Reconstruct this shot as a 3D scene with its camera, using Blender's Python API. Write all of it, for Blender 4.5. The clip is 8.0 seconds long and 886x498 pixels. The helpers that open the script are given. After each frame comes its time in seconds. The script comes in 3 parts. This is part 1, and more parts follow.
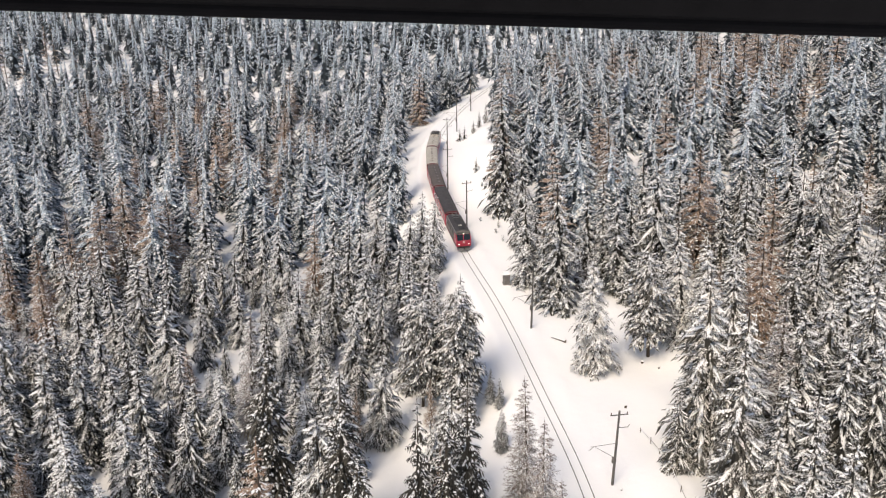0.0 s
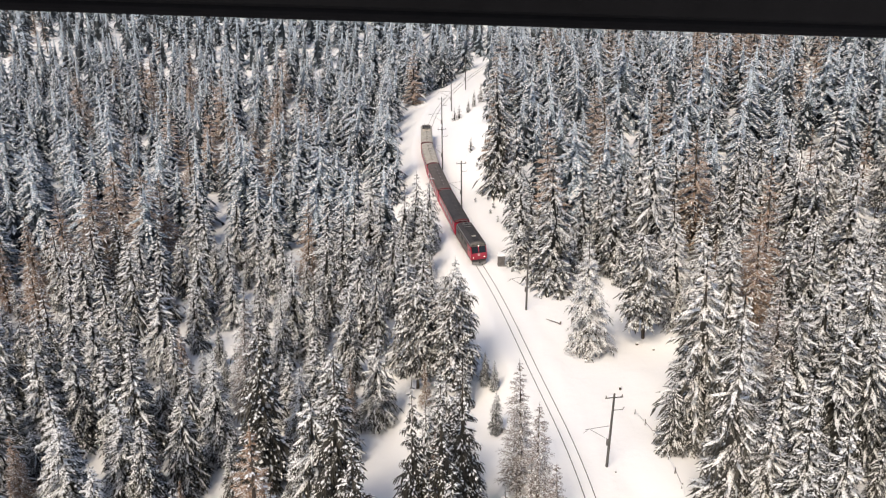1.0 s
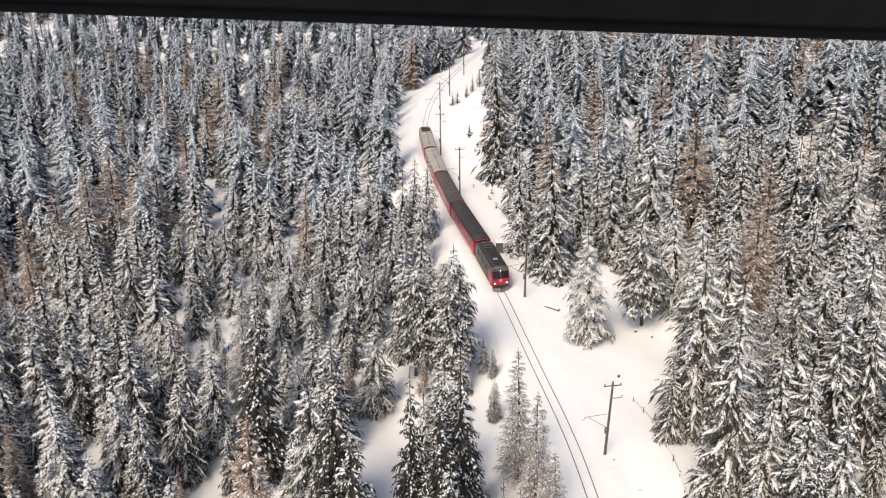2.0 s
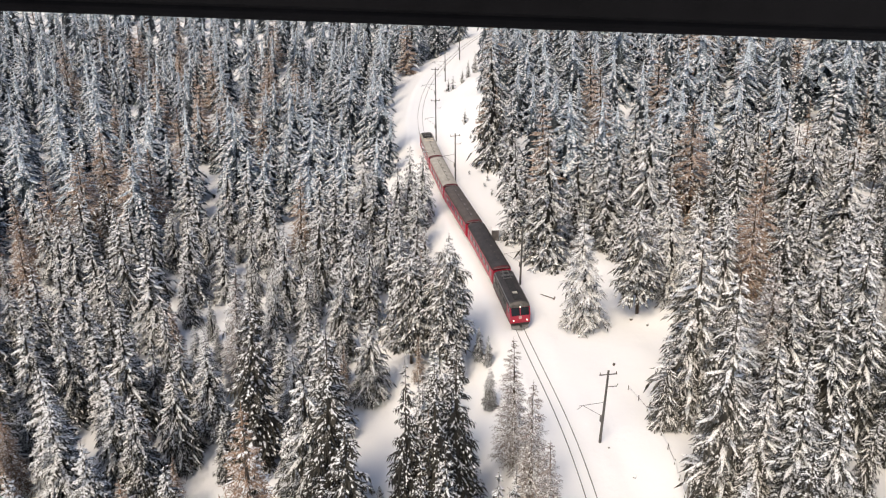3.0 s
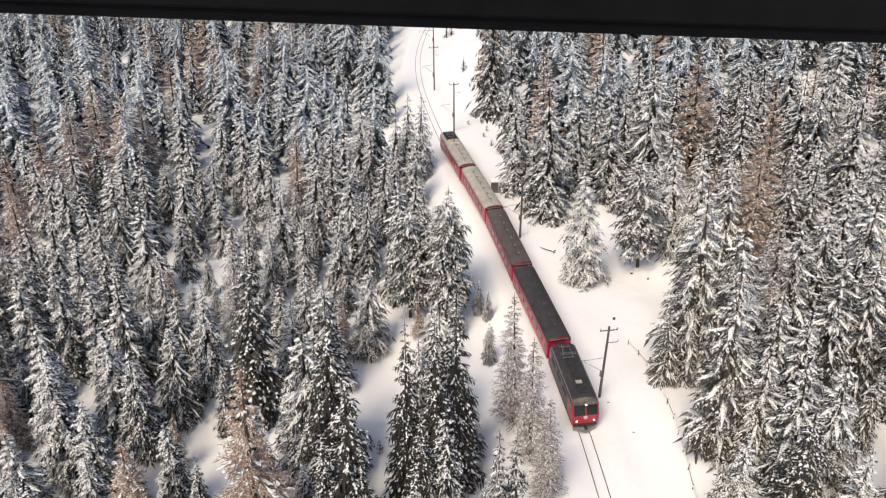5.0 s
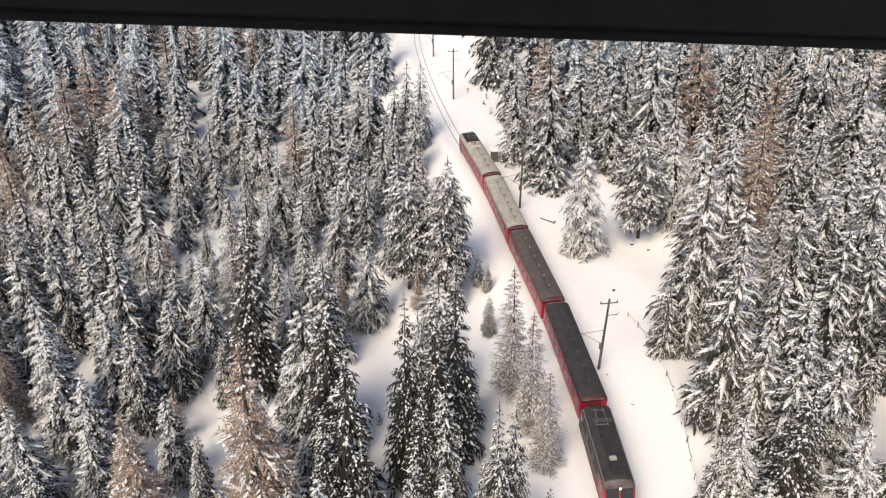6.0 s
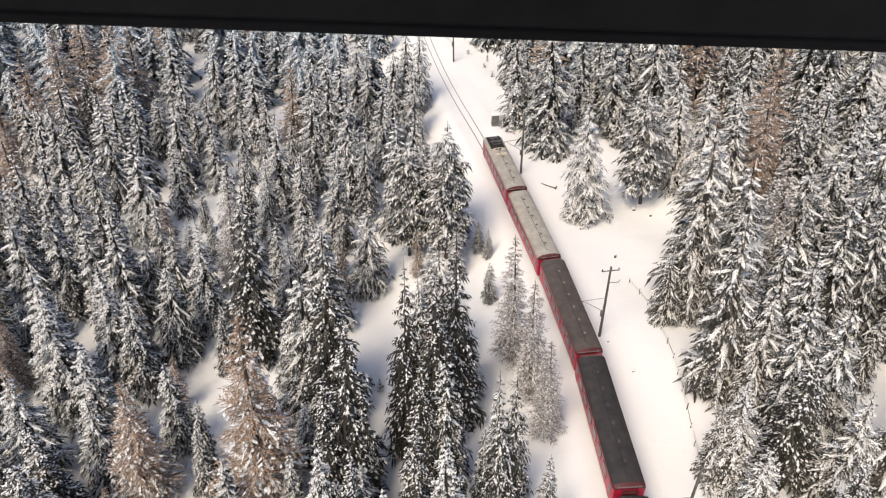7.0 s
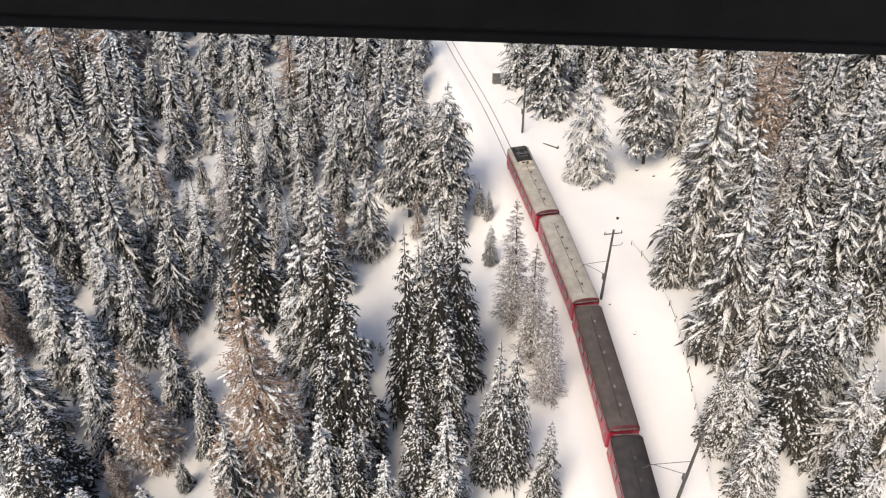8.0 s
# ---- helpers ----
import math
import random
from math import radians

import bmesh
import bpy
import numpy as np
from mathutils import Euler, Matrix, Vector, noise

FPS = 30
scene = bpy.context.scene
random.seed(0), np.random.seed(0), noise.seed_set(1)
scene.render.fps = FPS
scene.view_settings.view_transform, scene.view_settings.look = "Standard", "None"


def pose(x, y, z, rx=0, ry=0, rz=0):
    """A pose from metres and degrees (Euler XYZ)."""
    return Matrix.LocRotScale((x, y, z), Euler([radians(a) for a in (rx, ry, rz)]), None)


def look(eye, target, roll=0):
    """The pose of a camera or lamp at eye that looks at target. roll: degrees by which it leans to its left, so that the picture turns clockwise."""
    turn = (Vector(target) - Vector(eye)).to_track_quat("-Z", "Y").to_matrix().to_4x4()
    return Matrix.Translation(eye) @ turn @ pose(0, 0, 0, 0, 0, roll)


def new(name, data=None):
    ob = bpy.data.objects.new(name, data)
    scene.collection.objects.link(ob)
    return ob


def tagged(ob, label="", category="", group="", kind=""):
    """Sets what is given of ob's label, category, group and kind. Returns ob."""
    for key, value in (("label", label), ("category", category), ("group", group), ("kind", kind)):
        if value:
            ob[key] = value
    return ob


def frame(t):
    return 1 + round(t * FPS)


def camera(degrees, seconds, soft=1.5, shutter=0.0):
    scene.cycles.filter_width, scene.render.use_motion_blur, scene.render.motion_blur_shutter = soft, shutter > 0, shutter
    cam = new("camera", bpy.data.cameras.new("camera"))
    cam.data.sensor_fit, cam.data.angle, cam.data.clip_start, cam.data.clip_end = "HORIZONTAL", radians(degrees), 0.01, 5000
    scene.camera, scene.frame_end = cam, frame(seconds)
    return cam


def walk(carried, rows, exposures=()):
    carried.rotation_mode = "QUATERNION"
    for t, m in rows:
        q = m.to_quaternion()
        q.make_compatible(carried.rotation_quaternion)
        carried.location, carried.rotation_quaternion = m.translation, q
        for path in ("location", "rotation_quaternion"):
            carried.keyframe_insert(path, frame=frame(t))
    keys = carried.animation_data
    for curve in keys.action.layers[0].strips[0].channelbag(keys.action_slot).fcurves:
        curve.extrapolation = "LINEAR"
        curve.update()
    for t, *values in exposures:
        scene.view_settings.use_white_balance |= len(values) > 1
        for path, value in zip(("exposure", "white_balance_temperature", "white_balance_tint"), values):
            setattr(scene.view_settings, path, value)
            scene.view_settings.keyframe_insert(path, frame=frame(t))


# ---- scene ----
cam = camera(62.7, 8.0, soft=1.1, shutter=0.4)
PATH = [
    (0, (0.418, 0.131, 54.358), (0.329, 1.945, 53.521), -1.3),
    (0.5, (0.385, 0.477, 54.345), (0.304, 2.278, 53.479), -1.1),
    (1, (0.369, 0.864, 54.364), (0.295, 2.654, 53.475), -1.1),
    (1.5, (0.355, 1.19, 54.38), (0.283, 2.97, 53.472), -1.1),
    (3, (0.312, 1.906, 54.513), (0.256, 3.659, 53.551), -0.8),
    (3.5, (0.244, 2.203, 54.486), (0.194, 3.946, 53.506), -0.7),
    (4, (0.152, 2.59, 54.474), (0.102, 4.316, 53.465), -0.7),
    (4.5, (0.113, 2.971, 54.475), (0.063, 4.674, 53.428), -0.8),
    (6, (-0.011, 4.211, 54.641), (-0.056, 5.839, 53.479), -0.7),
    (6.5, (-0.026, 4.671, 54.625), (-0.072, 6.269, 53.422), -0.8),
    (7, (-0.008, 5.086, 54.635), (-0.054, 6.651, 53.391), -0.9),
    (7.5, (-0.007, 5.543, 54.636), (-0.052, 7.071, 53.346), -1.0),
    (8, (-0.068, 6.186, 54.609), (-0.114, 7.673, 53.273), -1.1),
]
walk(cam, [(t, look(eye, target, roll)) for t, eye, target, roll in PATH], exposures=((0.0, 0.43), (4.5, 0.42), (8.0, 0.42)))

# ---- light: a bright hazy winter day, a soft sun behind the camera ----
SUN_EL, SUN_AZ = 54.0, 212.0          # degrees; azimuth clockwise from +y
world = bpy.data.worlds.new("winter_sky")
scene.world = world
world.use_nodes = True
wn = world.node_tree.nodes
sky = wn.new("ShaderNodeTexSky")
sky.sky_type = "NISHITA"
sky.sun_disc = False
sky.sun_elevation, sky.sun_rotation = radians(SUN_EL), radians(SUN_AZ)
sky.dust_density, sky.air_density = 3.0, 1.0
wn["Background"].inputs["Strength"].default_value = 0.112
world.node_tree.links.new(sky.outputs[0], wn["Background"].inputs["Color"])
sun = new("sun", bpy.data.lights.new("sun", "SUN"))
sun.data.energy, sun.data.angle, sun.data.color = 1.95, radians(28), (1.0, 0.85, 0.64)
sun.matrix_basis = look((200 * math.sin(radians(SUN_AZ)), 200 * math.cos(radians(SUN_AZ)), 200 * math.tan(radians(SUN_EL))), (0, 0, 0))


# ---- materials ----
def mat(name, rough=0.6, metal=0.0):
    m = bpy.data.materials.new(name)
    m.use_nodes = True
    b = m.node_tree.nodes["Principled BSDF"]
    b.inputs["Roughness"].default_value, b.inputs["Metallic"].default_value = rough, metal
    return m, m.node_tree.nodes, m.node_tree.links, b


def noise_node(n, l, scale, detail=4.0, vec=None, rough=0.55):
    t = n.new("ShaderNodeTexNoise")
    t.inputs["Scale"].default_value, t.inputs["Detail"].default_value, t.inputs["Roughness"].default_value = scale, detail, rough
    if vec is None:
        vec = n.new("ShaderNodeNewGeometry").outputs["Position"]
    l.new(vec, t.inputs["Vector"])
    return t


def ramp(n, l, fac, stops):
    r = n.new("ShaderNodeValToRGB")
    r.color_ramp.elements[0].position, r.color_ramp.elements[0].color = stops[0][0], (*stops[0][1], 1)
    r.color_ramp.elements[1].position, r.color_ramp.elements[1].color = stops[-1][0], (*stops[-1][1], 1)
    for p, c in stops[1:-1]:
        r.color_ramp.elements.new(p).color = (*c, 1)
    l.new(fac, r.inputs["Fac"])
    return r


def bump(n, l, b, height, strength, dist):
    k = n.new("ShaderNodeBump")
    k.inputs["Strength"].default_value, k.inputs["Distance"].default_value = strength, dist
    l.new(height, k.inputs["Height"])
    l.new(k.outputs["Normal"], b.inputs["Normal"])


def painted(name, dark, light, rough=0.45, metal=0.0, scale=3.0, fine=40.0):
    """Paint, metal or wood with soiling at a broad and a fine scale."""
    m, n, l, b = mat(name, rough, metal)
    tc = n.new("ShaderNodeTexCoord").outputs["Object"]
    a, f = noise_node(n, l, scale, 5, tc), noise_node(n, l, fine, 3, tc)
    mixed = n.new("ShaderNodeMath")
    mixed.operation = "MULTIPLY_ADD"
    l.new(f.outputs["Fac"], mixed.inputs[0])
    mixed.inputs[1].default_value = 0.35
    l.new(a.outputs["Fac"], mixed.inputs[2])
    r = ramp(n, l, mixed.outputs[0], [(0.45, dark), (0.85, light)])
    l.new(r.outputs[0], b.inputs["Base Color"])
    bump(n, l, b, f.outputs["Fac"], 0.15, 0.01)
    return m


def snow_ground_material():
    m, n, l, b = mat("snow_ground", 0.65)
    big, mid, fine = noise_node(n, l, 0.05, 4), noise_node(n, l, 0.5, 5), noise_node(n, l, 6.0, 4)
    r = ramp(n, l, big.outputs["Fac"], [(0.3, (0.84, 0.84, 0.86)), (0.7, (0.91, 0.90, 0.89))])
    l.new(r.outputs[0], b.inputs["Base Color"])
    add = n.new("ShaderNodeMath")
    add.operation = "MULTIPLY_ADD"
    l.new(fine.outputs["Fac"], add.inputs[0])
    add.inputs[1].default_value = 0.15
    l.new(mid.outputs["Fac"], add.inputs[2])
    bump(n, l, b, add.outputs[0], 0.28, 0.3)
    return m


def snow_load_material():
    """Snow on branches, broken by needles that poke through it."""
    m, n, l, b = mat("snow_load", 0.7)
    mid, fine, gap = noise_node(n, l, 0.7, 3), noise_node(n, l, 9.0, 4), noise_node(n, l, 10.0, 3, rough=0.7)
    r = ramp(n, l, mid.outputs["Fac"], [(0.3, (0.78, 0.80, 0.83)), (0.7, (0.90, 0.89, 0.88))])
    hole = ramp(n, l, gap.outputs["Fac"], [(0.37, (0, 0, 0)), (0.46, (1, 1, 1))])
    mix = n.new("ShaderNodeMix")
    mix.data_type = "RGBA"
    l.new(hole.outputs[0], mix.inputs["Factor"])
    mix.inputs["A"].default_value = (0.03, 0.03, 0.026, 1)
    l.new(r.outputs[0], mix.inputs["B"])
    l.new(mix.outputs["Result"], b.inputs["Base Color"])
    bump(n, l, b, fine.outputs["Fac"], 0.6, 0.1)
    return m


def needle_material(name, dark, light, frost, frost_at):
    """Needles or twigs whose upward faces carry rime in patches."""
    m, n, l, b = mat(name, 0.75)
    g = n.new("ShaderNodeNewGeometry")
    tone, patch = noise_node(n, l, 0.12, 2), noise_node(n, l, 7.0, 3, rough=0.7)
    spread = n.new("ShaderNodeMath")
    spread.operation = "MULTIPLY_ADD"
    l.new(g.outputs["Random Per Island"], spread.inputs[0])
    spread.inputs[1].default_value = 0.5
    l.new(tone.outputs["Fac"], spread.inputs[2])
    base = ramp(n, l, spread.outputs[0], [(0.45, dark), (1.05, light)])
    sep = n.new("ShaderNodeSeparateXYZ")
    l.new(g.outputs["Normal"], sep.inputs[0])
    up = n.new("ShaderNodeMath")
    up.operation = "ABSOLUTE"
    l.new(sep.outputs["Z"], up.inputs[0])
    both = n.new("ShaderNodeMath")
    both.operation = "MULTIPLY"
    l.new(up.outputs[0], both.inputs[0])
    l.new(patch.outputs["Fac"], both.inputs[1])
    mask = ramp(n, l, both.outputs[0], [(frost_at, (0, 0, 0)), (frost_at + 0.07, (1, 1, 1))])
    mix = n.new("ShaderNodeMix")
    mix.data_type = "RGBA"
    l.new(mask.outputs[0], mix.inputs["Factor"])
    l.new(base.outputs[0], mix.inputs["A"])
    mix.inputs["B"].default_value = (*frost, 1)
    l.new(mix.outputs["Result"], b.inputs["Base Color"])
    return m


def glow(name, colour, strength):
    m, n, l, b = mat(name, 0.3)
    b.inputs["Base Color"].default_value = (*colour, 1)
    b.inputs["Emission Color"].default_value = (*colour, 1)
    b.inputs["Emission Strength"].default_value = strength
    return m


SNOW_GROUND = snow_ground_material()
SNOW = snow_load_material()
NEEDLES = needle_material("spruce_needles", (0.009, 0.009, 0.008), (0.032, 0.029, 0.021), (0.68, 0.68, 0.68), 0.395)
DARK_NEEDLES = needle_material("dark_spruce_needles", (0.010, 0.009, 0.007), (0.030, 0.026, 0.018), (0.66, 0.65, 0.63), 0.50)
# needles and rime made bluer: distance haze and shade put into the colour
BLUE_CAST = needle_material("blue_cast_needles", (0.007, 0.011, 0.015), (0.020, 0.030, 0.038), (0.58, 0.67, 0.77), 0.42)
FROSTED = needle_material("frosted_needles", (0.020, 0.019, 0.016), (0.055, 0.050, 0.040), (0.72, 0.70, 0.68), 0.39)
SNOWCLAD = needle_material("snowclad_needles", (0.020, 0.019, 0.016), (0.050, 0.046, 0.038), (0.76, 0.74, 0.72), 0.33)
LARCH = needle_material("larch_twigs", (0.13, 0.076, 0.046), (0.30, 0.192, 0.122), (0.66, 0.64, 0.62), 0.50)
RIMED = needle_material("rimed_twigs", (0.08, 0.06, 0.05), (0.22, 0.17, 0.145), (0.62, 0.60, 0.59), 0.45)
BARK = painted("bark", (0.03, 0.022, 0.017), (0.10, 0.075, 0.055), 0.9, 0, 2, 25)
RED = painted("red_coach_paint", (0.32, 0.011, 0.032), (0.47, 0.020, 0.055), 0.35, 0, 1.2, 30)
DARK_RED = painted("dark_red_bellows", (0.055, 0.006, 0.009), (0.10, 0.010, 0.014), 0.6)
ROOF_DARK = painted("dark_roof_paint", (0.022, 0.02, 0.02), (0.055, 0.047, 0.044), 0.55, 0, 1.0, 20)
ROOF_BROWN = painted("brown_roof_paint", (0.06, 0.05, 0.045), (0.11, 0.09, 0.08), 0.6, 0, 1.0, 20)
ROOF_GREY = painted("grey_roof_paint", (0.29, 0.27, 0.235), (0.45, 0.42, 0.37), 0.6, 0, 1.0, 20)
BLACK = painted("black_running_gear", (0.012, 0.012, 0.013), (0.05, 0.045, 0.042), 0.6, 0.2, 4, 40)
STEEL = painted("grey_steel", (0.16, 0.15, 0.14), (0.32, 0.31, 0.30), 0.45, 0.6, 3, 30)
RAIL = painted("rail_steel", (0.08, 0.07, 0.064), (0.20, 0.18, 0.165), 0.45, 0.4, 2, 30)
POLE = painted("pole_steel", (0.07, 0.065, 0.06), (0.15, 0.14, 0.13), 0.6, 0.3, 2, 20)
GREY_BOX = painted("weathered_grey_panel", (0.09, 0.078, 0.08), (0.19, 0.18, 0.165), 0.7, 0, 2, 25)
WOOD = painted("weathered_wood", (0.06, 0.045, 0.035), (0.16, 0.125, 0.10), 0.85, 0, 3, 30)
CERAMIC = painted("brown_insulator", (0.05, 0.03, 0.025), (0.10, 0.06, 0.05), 0.25)
WHITE = painted("white_trim_paint", (0.6, 0.6, 0.58), (0.8, 0.8, 0.78), 0.45)
GLASS, _n, _l, _b = mat("dark_window_glass", 0.06)
_b.inputs["Base Color"].default_value = (0.015, 0.018, 0.02, 1)
BAR_BLACK = painted("bar_black", (0.004, 0.004, 0.0046), (0.007, 0.007, 0.008), 0.9, 0, 6, 60)
BAR_BLACK.node_tree.nodes["Principled BSDF"].inputs["Specular IOR Level"].default_value = 0.03
LAMP = glow("headlight_glow", (1.0, 0.76, 0.62), 2.4)


# ---- mesh helpers ----
def mesh_from(name, verts, faces, mats, mat_index=None, smooth=False):
    me = bpy.data.meshes.new(name)
    me.from_pydata([tuple(v) for v in verts], [], [tuple(f) for f in faces])
    for m in mats:
        me.materials.append(m)
    if mat_index is not None:
        me.polygons.foreach_set("material_index", np.asarray(mat_index, dtype=np.int32))
    if smooth:
        me.polygons.foreach_set("use_smooth", np.ones(len(me.polygons), dtype=bool))
    me.update()
    return me


def part(name, bm, material, parent, label="", at=None):
    """Links a bmesh as one mesh object under a thing or a part."""
    me = bpy.data.meshes.new(name)
    bm.to_mesh(me)
    bm.free()
    me.materials.append(material)
    ob = new(name, me)
    ob.parent = parent
    if at is not None:
        ob.matrix_basis = at
    return tagged(ob, label)


def empty(name, m=None):
    e = new(name)
    e.empty_display_size = 0.3
    if m is not None:
        e.matrix_basis = m
    return e


def box(bm, x0, x1, y0, y1, z0, z1, bevel=0.0):
    r = bmesh.ops.create_cube(bm, size=1, matrix=Matrix.Translation(((x0 + x1) / 2, (y0 + y1) / 2, (z0 + z1) / 2)) @ Matrix.Diagonal((x1 - x0, y1 - y0, z1 - z0, 1)))
    if bevel:
        es = list({e for v in r["verts"] for e in v.link_edges})
        bmesh.ops.bevel(bm, geom=es, offset=bevel, segments=1, affect="EDGES")
    return bm


def rod(bm, a, b, r0, r1=None, seg=8):
    a, b = Vector(a), Vector(b)
    d = b - a
    m = Matrix.Translation((a + b) / 2) @ d.to_track_quat("Z", "Y").to_matrix().to_4x4()
    bmesh.ops.create_cone(bm, cap_ends=True, segments=seg, radius1=r0, radius2=r0 if r1 is None else r1, depth=d.length, matrix=m)
    return bm


def loft(bm, sections):
    """Skins closed rings of equal length and caps both ends."""
    rings = [[bm.verts.new(p) for p in s] for s in sections]
    k = len(rings[0])
    for a, b in zip(rings, rings[1:]):
        for i in range(k):
            bm.faces.new((a[i], a[(i + 1) % k], b[(i + 1) % k], b[i]))
    bm.faces.new(rings[0][::-1])
    bm.faces.new(rings[-1])
    bmesh.ops.recalc_face_normals(bm, faces=bm.faces)
    return bm


def B():
    return bmesh.new()


# ---- the line of the track and the lie of the land ----
TRACK = [(16.5, -60), (15.4, -10), (14.6, 20), (13.6, 40), (11.8, 59), (8.6, 75), (4.2, 96), (-1.6, 117), (-6.2, 138), (-9.2, 157),
         (-10.0, 175), (-8.3, 197), (-3.0, 222), (5.0, 248), (18, 280), (36, 312), (60, 345)]


def catmull(pts, step=0.5):
    out = []
    for i in range(1, len(pts) - 2):
        p0, p1, p2, p3 = (np.array(p, float) for p in pts[i - 1:i + 3])
        n = max(2, int(np.linalg.norm(p2 - p1) / step))
        for k in range(n):
            t = k / n
            out.append(0.5 * (2 * p1 + (p2 - p0) * t + (2 * p0 - 5 * p1 + 4 * p2 - p3) * t * t + (3 * p1 - p0 - 3 * p2 + p3) * t ** 3))
    return np.array(out)


LINE = catmull(TRACK)
ker = np.ones(25) / 25
LINE = np.column_stack([np.convolve(np.pad(LINE[:, k], 12, mode="reflect", reflect_type="odd"), ker, mode="valid") for k in (0, 1)])
ARC = np.concatenate([[0], np.cumsum(np.linalg.norm(np.diff(LINE, axis=0), axis=1))])


def on_track(s):
    return np.array([np.interp(s, ARC, LINE[:, 0]), np.interp(s, ARC, LINE[:, 1])])


def track_x(y):
    return np.interp(y, LINE[:, 1], LINE[:, 0])


def soft_ramp(v, w):
    """0 below nought, v above, rounded over the width w."""
    return w * np.logaddexp(0, v / w)


def ground_z(x, y):
    d = x - track_x(y)
    right, left = np.maximum(d - 4.0, 0), np.maximum(-d - 3.0, 0)
    near = np.clip((330 - y) / 120, 0, 1)
    z = 0.10 * right + 0.05 * soft_ramp(right - 40, 10) - 8.0 * (1 - np.exp(-left / 14.0)) * (0.35 + 0.65 * near)
    z = z + 4.5 * np.exp(-((x - 5.0) / 6.5) ** 2 - ((y - 166) / 22.0) ** 2) * np.clip((d - 4) / 6, 0, 1)
    z = z + 0.5 * soft_ramp(y - 500, 30) * np.clip((y - 380) / 60, 0, 1)
    z = z + 0.22 * np.exp(-((np.abs(d) - 3.0) / 0.8) ** 2) * (0.6 + 0.4 * np.sin(y * 0.7 + 1.7 * np.sin(y * 0.23)))
    away = np.clip((np.abs(d) - 4) / 8, 0, 1)
    z = z + away * 0.07 * np.sin(x * 1.15 + 2.2 * np.sin(y * 0.33)) * np.cos(y * 0.95 + 1.7 * np.sin(x * 0.41))
    z = z + away * (0.5 * np.sin(x * 0.19 + 1.3) * np.cos(y * 0.16 + 0.4) + 0.28 * np.sin(x * 0.47 + y * 0.31) + 0.9 * np.sin(x * 0.045 + y * 0.037))
    return z


def axis(lo, a, b, hi, fine, grow):
    v = list(np.arange(a, b + 1e-6, fine))
    s, p = fine, b
    while p < hi:
        s = min(s * grow, 60)
        p += s
        v.append(p)
    s, p = fine, a
    while p > lo:
        s = min(s * grow, 60)
        p -= s
        v.insert(0, p)
    return np.array(v)


def build_ground():
    xs, ys = axis(-900, -40, 34, 900, 0.8, 1.12), axis(-500, 30, 200, 1250, 1.0, 1.10)
    X, Y = np.meshgrid(xs, ys)
    Z = ground_z(X, Y)
    d = np.abs(X - track_x(Y))
    Z = Z - 0.10 * np.exp(-(d / 1.5) ** 4)
    nx, ny = len(xs), len(ys)
    idx = np.arange(nx * ny).reshape(ny, nx)
    f = np.stack([idx[:-1, :-1], idx[:-1, 1:], idx[1:, 1:], idx[1:, :-1]], -1).reshape(-1, 4)
    g = new("ground", mesh_from("ground", np.stack([X, Y, Z], -1).reshape(-1, 3), f, [SNOW_GROUND], smooth=True))
    return tagged(g, "deep untouched snow over gentle forest ground", "ground", kind="structure")


GROUND = build_ground()


def gz(x, y):
    return float(ground_z(np.array(float(x)), np.array(float(y))))


# ---- railway ----
def build_rails():
    sel = [i for i in range(0, len(LINE), 2) if -20 < LINE[i, 1] < 300]
    P = LINE[sel]
    T = np.gradient(P, axis=0)
    T /= np.linalg.norm(T, axis=1)[:, None]
    N = np.column_stack([T[:, 1], -T[:, 0]])
    for side in (-0.53, 0.53):
        bm = B()
        loft(bm, [[(*(p + n * (side + o)), z) for o, z in ((-0.033, -0.12), (0.033, -0.12), (0.033, 0.0), (-0.033, 0.0))] for p, n in zip(P, N)])
        me = bpy.data.meshes.new("rail")
        bm.to_mesh(me)
        bm.free()
        me.materials.append(RAIL)
        tagged(new("rail", me), "dark steel rail half sunk in packed snow", "rail", "rails of the railway line", "structure")


build_rails()


def build_pole(x, y, h=9.4, lean=0.0):
    """A catenary mast with a crossarm, a bracket and a cantilever towards the track."""
    side = math.degrees(math.atan2(track_x(y + 4) - track_x(y - 4), 8.0))
    p = empty("catenary_mast", pose(x, y, gz(x, y) - 0.3, 0, lean, -side))
    part("mast", rod(B(), (0, 0, 0), (0, 0, h + 0.3), 0.15, 0.10, 10), POLE, p)
    part("crossarm", box(B(), -0.9, 0.9, -0.04, 0.04, h - 0.23, h - 0.13, 0.01), POLE, p)
    for dx in (-0.82, 0.82):
        part("insulator", rod(B(), (dx, 0, h - 0.13), (dx, 0, h + 0.12), 0.06, 0.04), CERAMIC, p)
    bm = B()
    rod(bm, (0, 0, h - 1.75), (1.0, 0, h - 1.75), 0.035)
    rod(bm, (1.0, 0, h - 1.8), (1.15, 0, h - 1.45), 0.03)
    part("bracket", bm, POLE, p)
    reach = x - float(track_x(y))
    bm = B()
    rod(bm, (0, 0, h - 3.7), (-reach * 0.92, 0, h - 3.9), 0.024)
    rod(bm, (0, 0, h - 5.6), (-reach * 0.75, 0, h - 3.95), 0.024)
    rod(bm, (-reach * 0.80, 0, h - 3.9), (-reach * 0.98, 0, h - 4.35), 0.02)
    part("cantilever", bm, POLE, p)
    part("junction_box", box(B(), -0.3, -0.12, -0.12, 0.12, 3.2, 3.9, 0.02), GREY_BOX, p)
    return tagged(p, "slim grey steel catenary mast standing in the snow", "mast", "catenary masts along the track")


